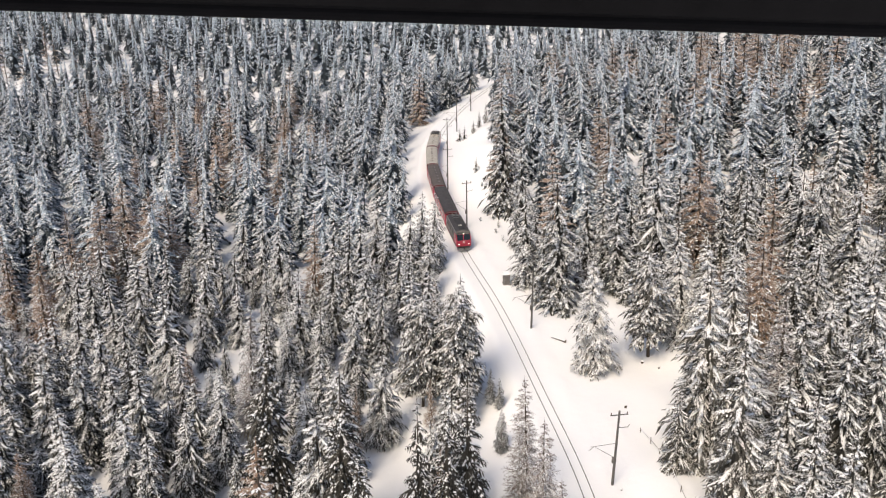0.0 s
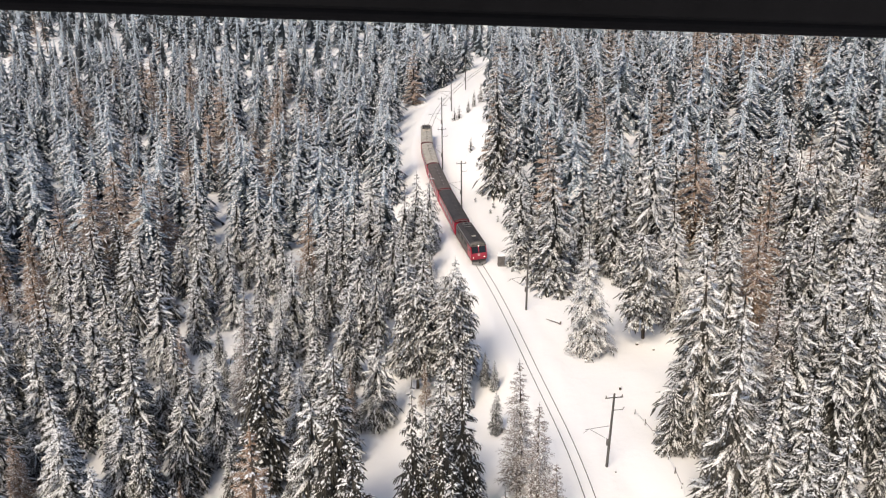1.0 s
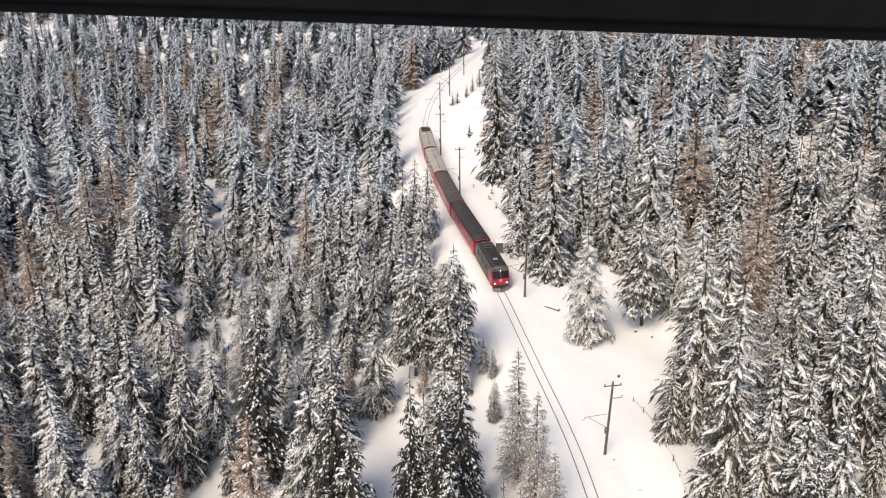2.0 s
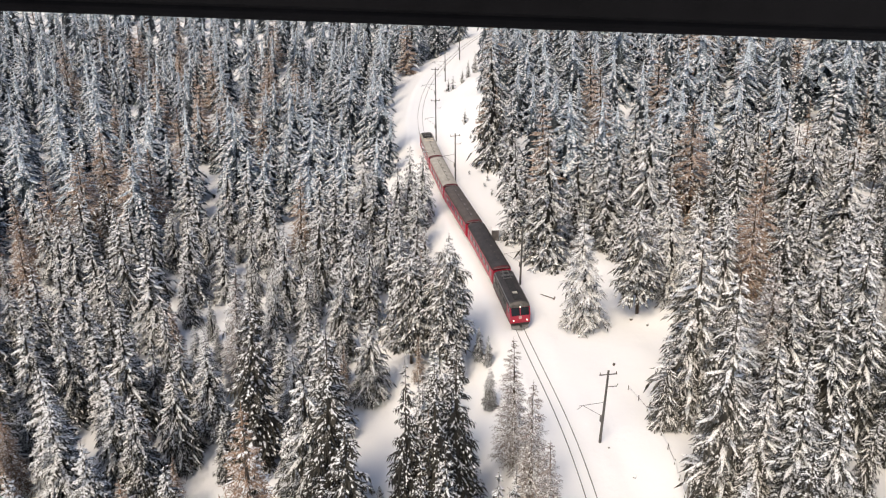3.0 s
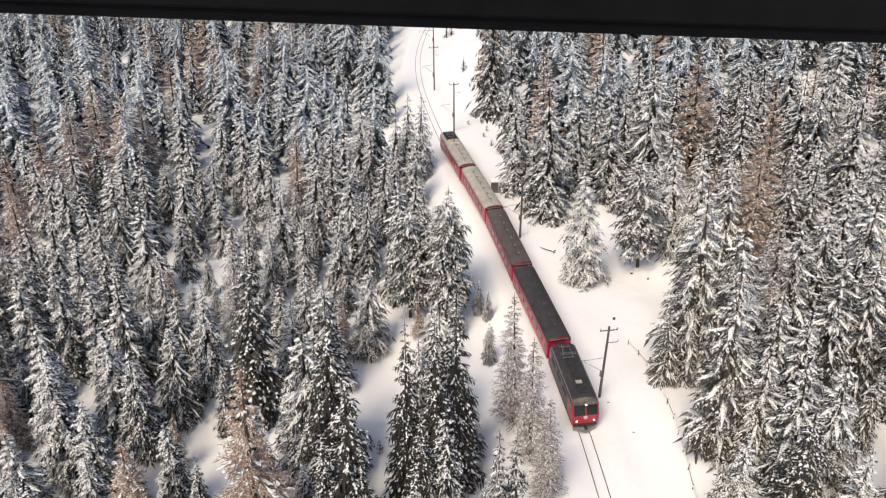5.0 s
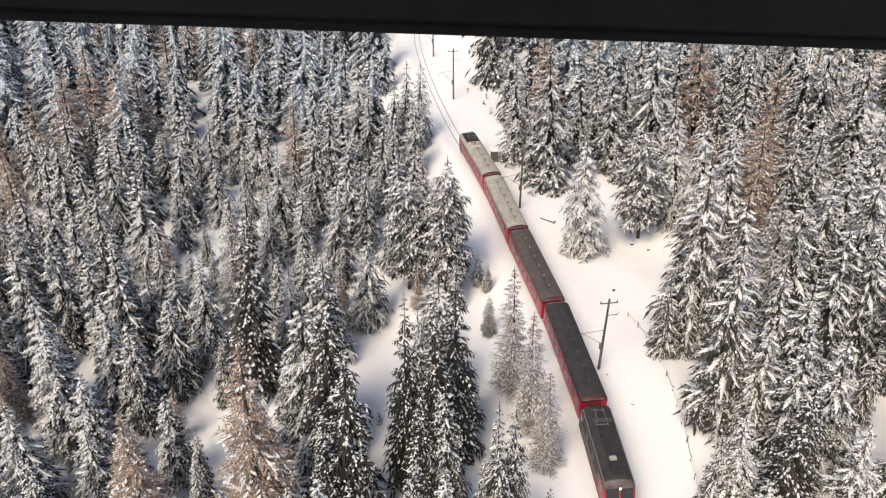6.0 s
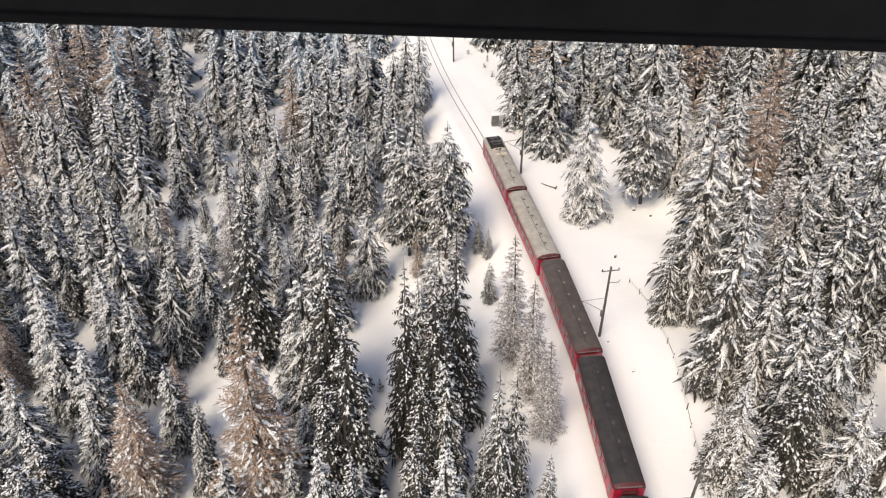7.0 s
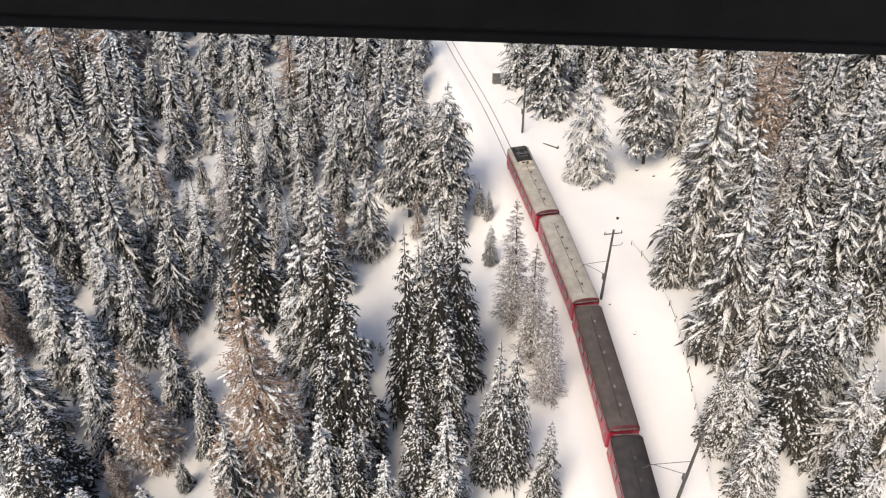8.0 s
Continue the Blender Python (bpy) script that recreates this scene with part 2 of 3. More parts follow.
for px, py in ((17.6, 36.8), (14.6, 59.2), (8.4, 90.5), (-1.2, 127.4), (-5.5, 148.8), (-6.4, 173.1), (-4.6, 194.6), (-0.9, 216.9), (8.0, 240.0)):
    build_pole(px, py)


# ---- train ----
def profile(w, z0, z1, crown, n=9):
    """Half-round roofed section of a coach: x, z pairs, counter-clockwise."""
    pts = [(-w, z0), (w, z0), (w, z1)]
    for i in range(1, n):
        a = math.pi * i / n
        pts.append((w * math.cos(a), z1 + crown * math.sin(a) ** 0.8))
    pts.append((-w, z1))
    return pts


def bogie(parent, y):
    b = part("bogie", box(B(), -0.85, 0.85, y - 1.5, y + 1.5, 0.35, 0.75, 0.05), BLACK, parent)
    for dy in (-0.95, 0.95):
        bm = B()
        for sx in (-0.53, 0.53):
            rod(bm, (sx - 0.06, y + dy, 0.42), (sx + 0.06, y + dy, 0.42), 0.40, seg=16)
        rod(bm, (-0.5, y + dy, 0.42), (0.5, y + dy, 0.42), 0.07)
        part("wheelset", bm, BLACK, b)


def coach(length, roof_mat, label, roof_label, loco=False, tail=False):
    """A vehicle whose front end is at y = 0 and rear end at y = length; its origin is at rail level."""
    w, floor, eave, crown = 1.33, 0.85, 3.05, 0.52
    car = empty("locomotive" if loco else "railway_coach")
    y0, y1 = 0.25, length - 0.25
    body = B()
    sec = [(-w, floor), (w, floor), (w, eave), (-w, eave)]
    if loco:
        # raked cab ends: full width at the waist, drawn in towards roof
        rows_ = [(y0, 0.93, 2.0), (y0 + 0.02, 1.0, 2.05), (y0 + 0.45, 1.0, eave), (y1 - 0.45, 1.0, eave), (y1, 0.95, 2.1)]
        loft(body, [[(x * k, y, floor if z == floor else zt) for x, z in sec] for y, k, zt in rows_])
    else:
        loft(body, [[(x * k, y, z) for x, z in sec] for y, k in ((y0, 0.95), (y0 + 0.12, 1.0), (y1 - 0.12, 1.0), (y1, 0.95))])
    hull = part("body", body, RED, car)
    ry0, ry1 = (y0 + 0.35, y1 - 0.35) if loco else (y0 + 0.28, y1 - 0.28)
    rf = B()
    prof = profile(w + 0.03, eave + 0.004, eave + 0.03, crown)
    loft(rf, [[(x * k, y, eave + 0.004 + (z - eave - 0.004) * kz) for x, z in prof] for y, k, kz in (((ry0, 0.96, 0.72), (ry0 + 0.5, 1.0, 1.0), (ry1 - 0.5, 1.0, 1.0), (ry1, 0.96, 0.72)) if loco else ((ry0, 1.0, 1.0), (ry1, 1.0, 1.0)))])
    roof = part("roof", rf, roof_mat, car, roof_label)
    if not loco:
        for ya, yb in ((y0, ry0 - 0.003), (y1, ry1 + 0.003)):
            cap = B()
            loft(cap, [[(x * k, y, eave + 0.004 + (z - eave - 0.004) * kz) for x, z in prof] for y, k, kz in ((ya, 0.95, 0.55), (yb, 0.995, 0.97))])
            part("roof_end", cap, DARK_RED, car, "red painted roof end")
    else:
        for sx in (-1, 1):
            part("side_panel", box(B(), sx * (w + 0.008) - 0.008, sx * (w + 0.008) + 0.008, 2.2, y1 - 0.3, 1.15, eave - 0.06), GREY_BOX, car, "soiled grey machine-room side panel")
            part("roof_gutter", box(B(), sx * (w - 0.12) - 0.10, sx * (w - 0.12) + 0.10, ry0 + 0.3, ry1 - 0.3, eave + 0.16, eave + 0.30, 0.02), STEEL, car)
    part("underframe", box(B(), -1.1, 1.1, y0 + 0.2, y1 - 0.2, 0.55, floor - 0.004, 0.03), BLACK, car)
    for yb in (length * 0.2, length * 0.8):
        bogie(car, yb)
    # side trim, windows and doors
    for sx in (-1, 1):
        part("sill_band", box(B(), sx * (w + 0.012) - 0.012, sx * (w + 0.012) + 0.012, y0 + 0.3, y1 - 0.3, floor + 0.02, floor + 0.16), WHITE if not loco else BLACK, car)
        if loco:
            for yc in (0.34, 0.56, 0.78):
                part("grille", box(B(), sx * (w + 0.02) - 0.012, sx * (w + 0.02) + 0.012, length * yc - 0.7, length * yc + 0.7, 2.15, 2.75, 0.01), BLACK, car)
            for yc in (1.15, length - 1.15):
                part("cab_window", box(B(), sx * (w + 0.015) - 0.012, sx * (w + 0.015) + 0.012, yc - 0.35, yc + 0.35, 2.1, 2.8, 0.01), GLASS, car)
        else:
            n = max(5, int((length - 3.8) / 1.62))
            for i in range(n):
                yc = 1.9 + (length - 3.8) * (i + 0.5) / n
                fr = part("window", box(B(), sx * (w + 0.014) - 0.014, sx * (w + 0.014) + 0.014, yc - 0.63, yc + 0.63, 1.72, 2.72, 0.02), DARK_RED, car)
                part("pane", box(B(), sx * (w + 0.03) - 0.006, sx * (w + 0.03) + 0.006, yc - 0.56, yc + 0.56, 1.80, 2.64, 0.0), GLASS, fr)
            for yc in (1.05, length - 1.05):
                dr = part("door", box(B(), sx * (w + 0.014) - 0.014, sx * (w + 0.014) + 0.014, yc - 0.42, yc + 0.42, 0.95, 2.85, 0.02), RED, car)
                part("door_pane", box(B(), sx * (w + 0.032) - 0.006, sx * (w + 0.032) + 0.006, yc - 0.26, yc + 0.26, 1.8, 2.65), GLASS, dr)
    top = eave + crown
    if not loco:
        conduit = B()
        for i in range(9):
            ya = 1.2 + (length - 3.0) * i / 9
            rod(conduit, (-0.10 + 0.02 * (i % 2), ya, top + 0.02), (-0.10 + 0.02 * ((i + 1) % 2), ya + (length - 3.0) / 9 - 0.08, top + 0.02), 0.035, 0.035, 6)
        part("roof_conduit", conduit, BLACK if roof_mat != ROOF_GREY else ROOF_BROWN, roof, "jointed conduit along the roof")
        n = 6
        for i in range(n):
            yc = 1.6 + (length - 3.2) * (i + 0.5) / n
            part("roof_vent", box(B(), 0.02, 0.24, yc - 0.14, yc + 0.14, top - 0.05, top + 0.08, 0.03), STEEL if roof_mat == ROOF_BROWN else ROOF_BROWN, roof)
        for ye, s in ((y0 - 0.14, 1), (y1 + 0.14, -1)):
            bm = box(B(), -0.62, 0.62, ye - 0.16, ye + 0.16, 0.9, 2.95, 0.06)
            part("gangway", bm, DARK_RED, car)
            part("end_rail", rod(rod(B(), (-1.05, ye + s * 0.12, 3.34), (1.05, ye + s * 0.12, 3.34), 0.045, 0.045, 6), (0.75, ye + s * 0.12, 3.22), (0.75, ye + s * 0.12, 3.46), 0.08, 0.06, 6), STEEL, car)
    if loco or tail:
        ends = [(y0, -1)] if loco else [(y1, 1)]
        for ye, s in ends:
            for sx in (-0.62, 0.62):
                bm = B()
                yb, yt = ye + s * 0.03, ye - s * 0.40
                if tail:
                    yt = yb
                hw, za, zb = 0.55, 2.06, 2.98
                loft(bm, [[(sx - hw, yb + s * k, za), (sx + hw, yb + s * k, za), (sx + hw, yt + s * k, zb), (sx - hw, yt + s * k, zb)] for k in (0.0, 0.05)])
                part("windscreen", bm, GLASS, car)
            for sx, zz in ((-0.88, 1.32), (0.88, 1.32)):
                ring = part("headlight", rod(B(), (sx, ye + s * 0.00, zz), (sx, ye + s * 0.08, zz), 0.16, 0.14, 16), DARK_RED, car)
                if loco:
                    part("lens", rod(B(), (sx, ye + s * 0.08, zz), (sx, ye + s * 0.10, zz), 0.11, 0.10, 16), LAMP, ring, "glowing warm white lens")
            if loco:
                top_lamp = part("headlight", rod(B(), (0, ye + 0.42, 3.16), (0, ye + 0.24, 3.16), 0.13, 0.12, 14), STEEL, car)
                part("lens", rod(B(), (0, ye + 0.24, 3.16), (0, ye + 0.22, 3.16), 0.10, 0.09, 14), LAMP, top_lamp, "glowing warm white lens")
                part("front_emblem", box(B(), -0.19, 0.19, ye - 0.035, ye + 0.02, 1.50, 1.90, 0.03), painted("pale_emblem", (0.55, 0.35, 0.33), (0.72, 0.52, 0.50), 0.4), car, "pale shield emblem on the red front")
            part("buffer_beam", box(B(), -1.2, 1.2, ye - 0.12, ye + 0.12, 0.62, 0.88, 0.03), BLACK, car)
            part("coupler", rod(B(), (0, ye, 0.7), (0, ye + s * 0.55, 0.7), 0.12, 0.16, 10), BLACK, car)
            plough = B()
            loft(plough, [[(-1.15, ye + s * 0.05, 0.12), (0.0, ye + s * 0.55, 0.12), (1.15, ye + s * 0.05, 0.12), (1.15, ye - s * 0.1, 0.12), (-1.15, ye - s * 0.1, 0.12)],
                          [(-1.15, ye + s * 0.02, 0.58), (0.0, ye + s * 0.35, 0.58), (1.15, ye + s * 0.02, 0.58), (1.15, ye - s * 0.1, 0.58), (-1.15, ye - s * 0.1, 0.58)]])
            part("snow_plough", plough, STEEL, car)
    if loco:
        part("roof_walkway", box(B(), -0.5, 0.5, 1.6, length - 1.6, top + 0.004, top + 0.07, 0.02), BLACK, roof)
        part("roof_hatch", box(B(), -0.32, 0.32, length * 0.30, length * 0.345, top + 0.05, top + 0.16, 0.03), ROOF_GREY, roof)
        brow = B()
        loft(brow, [[(x * k * 1.004, y, eave + 0.012 + (z - eave - 0.004) * kz) for x, z in prof] for y, k, kz in ((ry0 - 0.02, 0.96, 0.73), (ry0 + 0.25, 0.98, 0.88), (ry0 + 0.5, 1.0, 1.012))])
        part("roof_brow", brow, painted("soiled_beige_roof", (0.05, 0.045, 0.04), (0.17, 0.15, 0.13), 0.6, 0, 1.5, 20), roof, "soiled beige roof edge above the cab")
        pantograph(roof, length - 2.2, top + 0.1)
        part("horn", rod(B(), (0.1, 0.75, top - 0.12), (0.1, 0.35, top - 0.1), 0.05, 0.11, 10), STEEL, roof)
    if tail:
        well = part("equipment_well", box(B(), -0.95, 0.95, length - 3.6, length - 0.55, top - 0.30, top + 0.03, 0.03), BLACK, roof)
        for dy in (-3.3, -2.6, -1.5, -0.9):
            part("resistor_bank", box(B(), -0.7, 0.7, length + dy - 0.14, length + dy + 0.14, top + 0.03, top + 0.16, 0.03), BLACK, well)
        pantograph(roof, length - 2.0, top + 0.16)
        for sx in (-0.32, 0.22):
            part("oval_vent", rod(B(), (sx, length - 4.0, top + 0.036), (sx, length - 4.0, top + 0.075), 0.17, 0.14, 14), BLACK, roof, "dark round vent")
        for dy in (4.0, 5.2):
            part("roof_panel", box(B(), -0.8, 0.8, length - dy - 0.25, length - dy + 0.25, top - 0.10, top + 0.035, 0.02), painted("cream_panel", (0.5, 0.42, 0.32), (0.62, 0.54, 0.42), 0.6), roof)
    return tagged(car, label, "locomotive" if loco else "railway coach", "" if loco else "coaches of the red train")


def pantograph(parent, y, z):
    bm = B()
    for sx in (-0.5, 0.5):
        rod(bm, (sx, y - 0.8, z), (sx * 0.7, y + 0.9, z + 0.28), 0.03)
    rod(bm, (-0.85, y - 0.75, z + 0.32), (0.85, y - 0.75, z + 0.32), 0.035)
    rod(bm, (-0.85, y - 0.5, z + 0.32), (0.85, y - 0.5, z + 0.32), 0.035)
    for sx in (-0.35, 0.35):
        rod(bm, (sx, y + 0.9, z + 0.28), (sx, y - 0.7, z + 0.30), 0.025)
    box(bm, -0.6, 0.6, y - 0.9, y - 0.8, z - 0.06, z + 0.04)
    box(bm, -0.6, 0.6, y + 0.8, y + 0.9, z - 0.06, z + 0.04)
    part("pantograph", bm, STEEL, parent)


LENGTHS = (10.0, 14.8, 14.6, 13.9, 13.8)
CARS = [
    coach(LENGTHS[0], ROOF_DARK, "red electric locomotive with dark roof and lit headlights", "sooty black roof", loco=True),
    coach(LENGTHS[1], ROOF_DARK, "red passenger coach with a smooth dark roof behind the locomotive", "dark grey roof"),
    coach(LENGTHS[2], ROOF_BROWN, "red passenger coach with a brown-grey roof", "brown-grey roof"),
    coach(LENGTHS[3], ROOF_GREY, "red passenger coach with a pale grey roof", "pale grey roof"),
    coach(LENGTHS[4], ROOF_GREY, "red driving coach with pale roof and pantograph at its tail", "pale grey roof", tail=True),
]
S_FRONT = float(np.interp(116.9, LINE[:, 1], ARC))
SPEED = 12.82


def camera_top_bar():
    """A black bar added before the camera, in place of a screen bezel: a panel with a rounded lip along its lower edge.
    """
    h = empty("camera_top_bar")
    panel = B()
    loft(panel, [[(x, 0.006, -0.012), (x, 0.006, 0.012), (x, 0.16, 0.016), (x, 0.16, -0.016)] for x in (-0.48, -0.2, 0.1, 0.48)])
    part("bar_panel", panel, BAR_BLACK, h)
    part("bar_lip", rod(B(), (-0.48, 0.006, 0), (0.48, 0.006, 0), 0.006, 0.006, 14), BAR_BLACK, h, "rounded lower edge of the black bar")
    return tagged(h, "black bar held before the camera, in place of a screen bezel", "window header")


TOP_BAR = camera_top_bar()
# rise of its lip over the line of sight and its tilt, fitted to the camera's view, at half a metre from the eye
TOP_BAR_SET = [(0, 0.1550, -1.75), (0.5, 0.1548, -1.79), (1, 0.1549, -1.81), (1.5, 0.1548, -1.86), (3, 0.1535, -1.97), (3.5, 0.1529, -2.01), (4, 0.1529, -2.01), (4.5, 0.1523, -1.97),
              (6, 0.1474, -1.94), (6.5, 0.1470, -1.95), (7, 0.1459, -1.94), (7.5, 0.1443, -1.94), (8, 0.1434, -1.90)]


def motions():
    off = 0.0
    for car, length in zip(CARS, LENGTHS):
        rows = []
        for k in range(0, 17):
            t = k * 0.5
            s = S_FRONT - SPEED * t + off
            a, b = on_track(s + length * 0.2), on_track(s + length * 0.8)
            d = (b - a) / np.linalg.norm(b - a)
            o = a - d * length * 0.2
            rows.append((t, pose(o[0], o[1], 0.03, 0, 0, math.degrees(math.atan2(-d[0], d[1])))))
        walk(car, rows)
        off += length
    # the added bar is carried along with the camera
    walk(TOP_BAR, [(t, look(eye, target, roll) @ pose(0, rise, -0.5, 0, 0, tilt)) for (t, eye, target, roll), (_, rise, tilt) in zip(PATH, TOP_BAR_SET)])


# ---- trees ----
def conifer(seed, h, radius, levels, per_level, fronds, lumps, kind="spruce", base=0.07, pad_w=0.048, load=1.0):
    """Foliage, snow and trunk of one conifer as lists of vertices and faces. Branches droop and carry side fronds; snow lies in pads on them."""
    rng = random.Random(seed)
    fv, ff, sv, sf = [], [], [], []

    def frond(p, d, length, wide, drop):
        n = Vector((-d.y, d.x, 0))
        mid = p + d * length * 0.5 - Vector((0, 0, drop * 0.35))
        tip = p + d * length - Vector((0, 0, drop))
        i = len(fv)
        fv.extend([p, mid + n * wide - Vector((0, 0, wide * 0.6)), tip, mid - n * wide - Vector((0, 0, wide * 0.6))])
        ff.append((i, i + 1, i + 2))
        ff.append((i, i + 2, i + 3))

    def clump(p, d, long, wide):
        """A small folded clump of snow lying on a twig."""
        n = Vector((-d.y, d.x, 0))
        k, w = long * rng.uniform(0.65, 1.35), wide * rng.uniform(0.65, 1.35)
        i = len(sv)
        low = Vector((0, 0, 0.55 * w))
        e, f = rng.uniform(-0.5, 0.5) * k, rng.uniform(-0.5, 0.5) * k
        sv.extend([p - d * k + n * (0.4 * e) + Vector((0, 0, 0.12 * k)), p + n * w * 1.1 + d * e - low, p + d * k - n * (0.4 * f) - Vector((0, 0, 0.5 * k)), p - n * w + d * f - low])
        sf.extend([(i, i + 1, i + 2), (i, i + 2, i + 3)])

    def ridge(at, d, L, s0, wide):
        """An unbroken bank of snow along the outer part of a limb."""
        n = Vector((-d.y, d.x, 0))
        i = len(sv)
        stations = (s0, s0 + (1 - s0) * 0.36, s0 + (1 - s0) * 0.7, 1.03)
        for k, (s, f) in enumerate(zip(stations, (0.35, 1.0, 0.85, 0.2))):
            w = wide * f * rng.uniform(0.75, 1.25)
            p = at(s) + n * rng.uniform(-0.04, 0.04) * L
            sv.extend([p + Vector((0, 0, 0.06 + 0.35 * w)), p + n * w - Vector((0, 0, 0.45 * w)), p - n * w - Vector((0, 0, 0.45 * w))])
        for k in range(3):
            a0, b0 = i + 3 * k, i + 3 * k + 3
            sf.extend([(a0, b0, b0 + 1), (a0, b0 + 1, a0 + 1), (a0, a0 + 2, b0 + 2), (a0, b0 + 2, b0)])

    larch, pine = kind == "larch", kind == "pine"
    slim = (0.78, 0.58, 0.66)[seed % 3]
    bias = [rng.uniform(0.8, 1.15) for _ in range(7)]
    z0 = (0.24 if pine else base) * h
    for lev in range(levels):
        u = (lev + rng.uniform(-0.2, 0.2)) / levels
        u = min(max(u, 0.0), 0.985)
        shape = (1 - u) ** slim * (0.8 + 0.2 * min(1, u / 0.10)) if not pine else max(0.25, math.sqrt(max(0.0, 1 - (1.32 * u - 0.45) ** 2)))
        n = max(3, round(per_level * (0.45 + 0.55 * (1 - u))))
        turn = rng.uniform(0, 6.28)
        for k in range(n):
            a = turn + 2 * math.pi * (k + rng.uniform(-0.3, 0.3)) / n
            L = max(0.25, radius * shape * rng.uniform(0.68, 1.16) * bias[(int(u * 11) + int(a * 1.3)) % 7])
            d = Vector((math.cos(a), math.sin(a), 0))
            z = z0 + (h - z0) * u + rng.uniform(-0.25, 0.25)
            sag = L * ((0.62 - 0.35 * u) if not (larch or pine) else 0.12) * rng.uniform(0.7, 1.25) * (1.3 if fronds <= 1 else 1.0)

            def at(s):
                return Vector((0, 0, z)) + d * (L * s) - Vector((0, 0, sag * s ** 1.25))
            thin = (0.42 if fronds >= 5 else 0.6 if fronds >= 2 else 0.8) if larch else 1.0
            frond(at(0.05), d, L * 0.97, (0.09 if fronds >= 2 else 0.18 if fronds else 0.21) * L * thin + 0.04, sag)
            if lumps == 3:
                if rng.random() < load * (0.85 - 0.2 * u):
                    ridge(at, d, L, rng.uniform(0.15, 0.4), (pad_w * L + 0.075) * rng.uniform(0.5, 1.3))
            else:
                for j in range(lumps):
                    if rng.random() < ((0.55 + 0.45 * u) if larch else 1 - load * (0.95 - 0.45 * u)):
                        continue
                    s = 0.20 + 0.80 * (j + rng.uniform(0.1, 0.9)) / lumps
                    long = L * 0.50 / lumps + 0.06
                    wide = (pad_w * L + (0.052 if fronds >= 5 else 0.065)) * (0.5 if larch else 1)
                    clump(at(s) + d.cross(Vector((0, 0, 1))) * rng.uniform(-0.06, 0.06) * L + Vector((0, 0, 0.06)), d, long, wide)
            for j in range(fronds):
                s = 0.18 + 0.76 * (j + rng.uniform(0.2, 0.8)) / fronds
                for side in (-1, 1):
                    b = a + side * rng.uniform(0.5, 1.05)
                    q = Vector((math.cos(b), math.sin(b), 0))
                    l2 = L * 0.46 * (1.15 - 0.6 * s) * rng.uniform(0.7, 1.25)
                    dip = l2 * rng.uniform(0.5, 1.15) * (0.3 if larch else 1)
                    frond(at(s), q, l2, ((0.10 if fronds >= 5 else 0.15 if fronds >= 3 else 0.22) * l2 + 0.03) * thin, dip)
                    if fronds >= 1 and rng.random() < (0.5 * (1 - u) if larch else load * (0.40 if lumps == 3 else 0.90) * (1 - 0.4 * u)):
                        clump(at(s) + q * (rng.uniform(0.35, 0.85) * l2) + Vector((0, 0, 0.08 - 0.45 * dip)), q, (0.14 if fronds >= 5 else 0.17) * l2 + 0.05, (0.036 if fronds >= 5 else 0.06) * l2 + 0.046)
    if not larch:
        i, seg = len(fv), 7
        top = Vector((0, 0, h * (0.86 if fronds >= 2 else 0.96)))
        fv.append(top)
        for k in range(seg):
            a = 2 * math.pi * k / seg
            fv.append(Vector((math.cos(a) * radius * (0.27 if fronds >= 2 else 0.36), math.sin(a) * radius * (0.27 if fronds >= 2 else 0.36), z0 * 0.9)))
        for k in range(seg):
            ff.append((i, i + 1 + k, i + 1 + (k + 1) % seg))
    i = len(fv)
    fv.extend([Vector((0.07, 0, h * 0.93)), Vector((-0.04, 0.06, h * 0.93)), Vector((-0.04, -0.06, h * 0.93)), Vector((0, 0, h * 1.02))])
    ff.extend([(i, i + 1, i + 3), (i + 1, i + 2, i + 3), (i + 2, i, i + 3)])
    tv, tf = [], []
    seg = 7 if fronds >= 3 else 4
    r0 = 0.011 * h + 0.05
    bend = rng.uniform(-0.15, 0.15)
    rings = ((-0.6, 1.25), (0.5, 1.0), (h * 0.5, 0.6), (h * 0.97, 0.08))
    for z, k in rings:
        for j in range(seg):
            a = 2 * math.pi * j / seg
            tv.append(Vector((math.cos(a) * r0 * k + bend * math.sin(z / h * 3.0), math.sin(a) * r0 * k, z)))
    for q in range(len(rings) - 1):
        for j in range(seg):
            tf.append((q * seg + j, q * seg + (j + 1) % seg, (q + 1) * seg + (j + 1) % seg, (q + 1) * seg + j))
    return (fv, ff), (sv, sf), (tv, tf)


TREE_TALK = {
    "spruce": ("spruce", "dark green spruce with snow-laden drooping branches", "spruces of the snowy forest"),
    "dark": ("dark_spruce", "tall dark spruce with scattered tufts of snow", "dark spruces of the snowy forest"),
    "drooping": ("drooping_spruce", "tall spruce whose drooping boughs are lined with snow", "drooping spruces of the snowy forest"),
    "larch": ("larch", "bare brown larch with rime on its lower twigs", "larches among the spruces"),
    "frosted": ("frosted_spruce", "pale spruce thickly frosted and laden with snow", "frosted spruces on the slope"),
    "clad": ("snowclad_spruce", "broad young spruce wholly clad in fresh snow", "snow-clad spruces at the clearing"),
    "rimed": ("rimed_larch", "slender leafless larch white with rime beside the track", "rimed larches near the track"),
    "pine": ("stone_pine", "broad rounded stone pine under thick snow", "stone pines beside the track"),
}


FOLIAGE = {"dark": DARK_NEEDLES, "clad": SNOWCLAD, "pine": FROSTED, "larch": LARCH, "rimed": RIMED, "frosted": FROSTED}


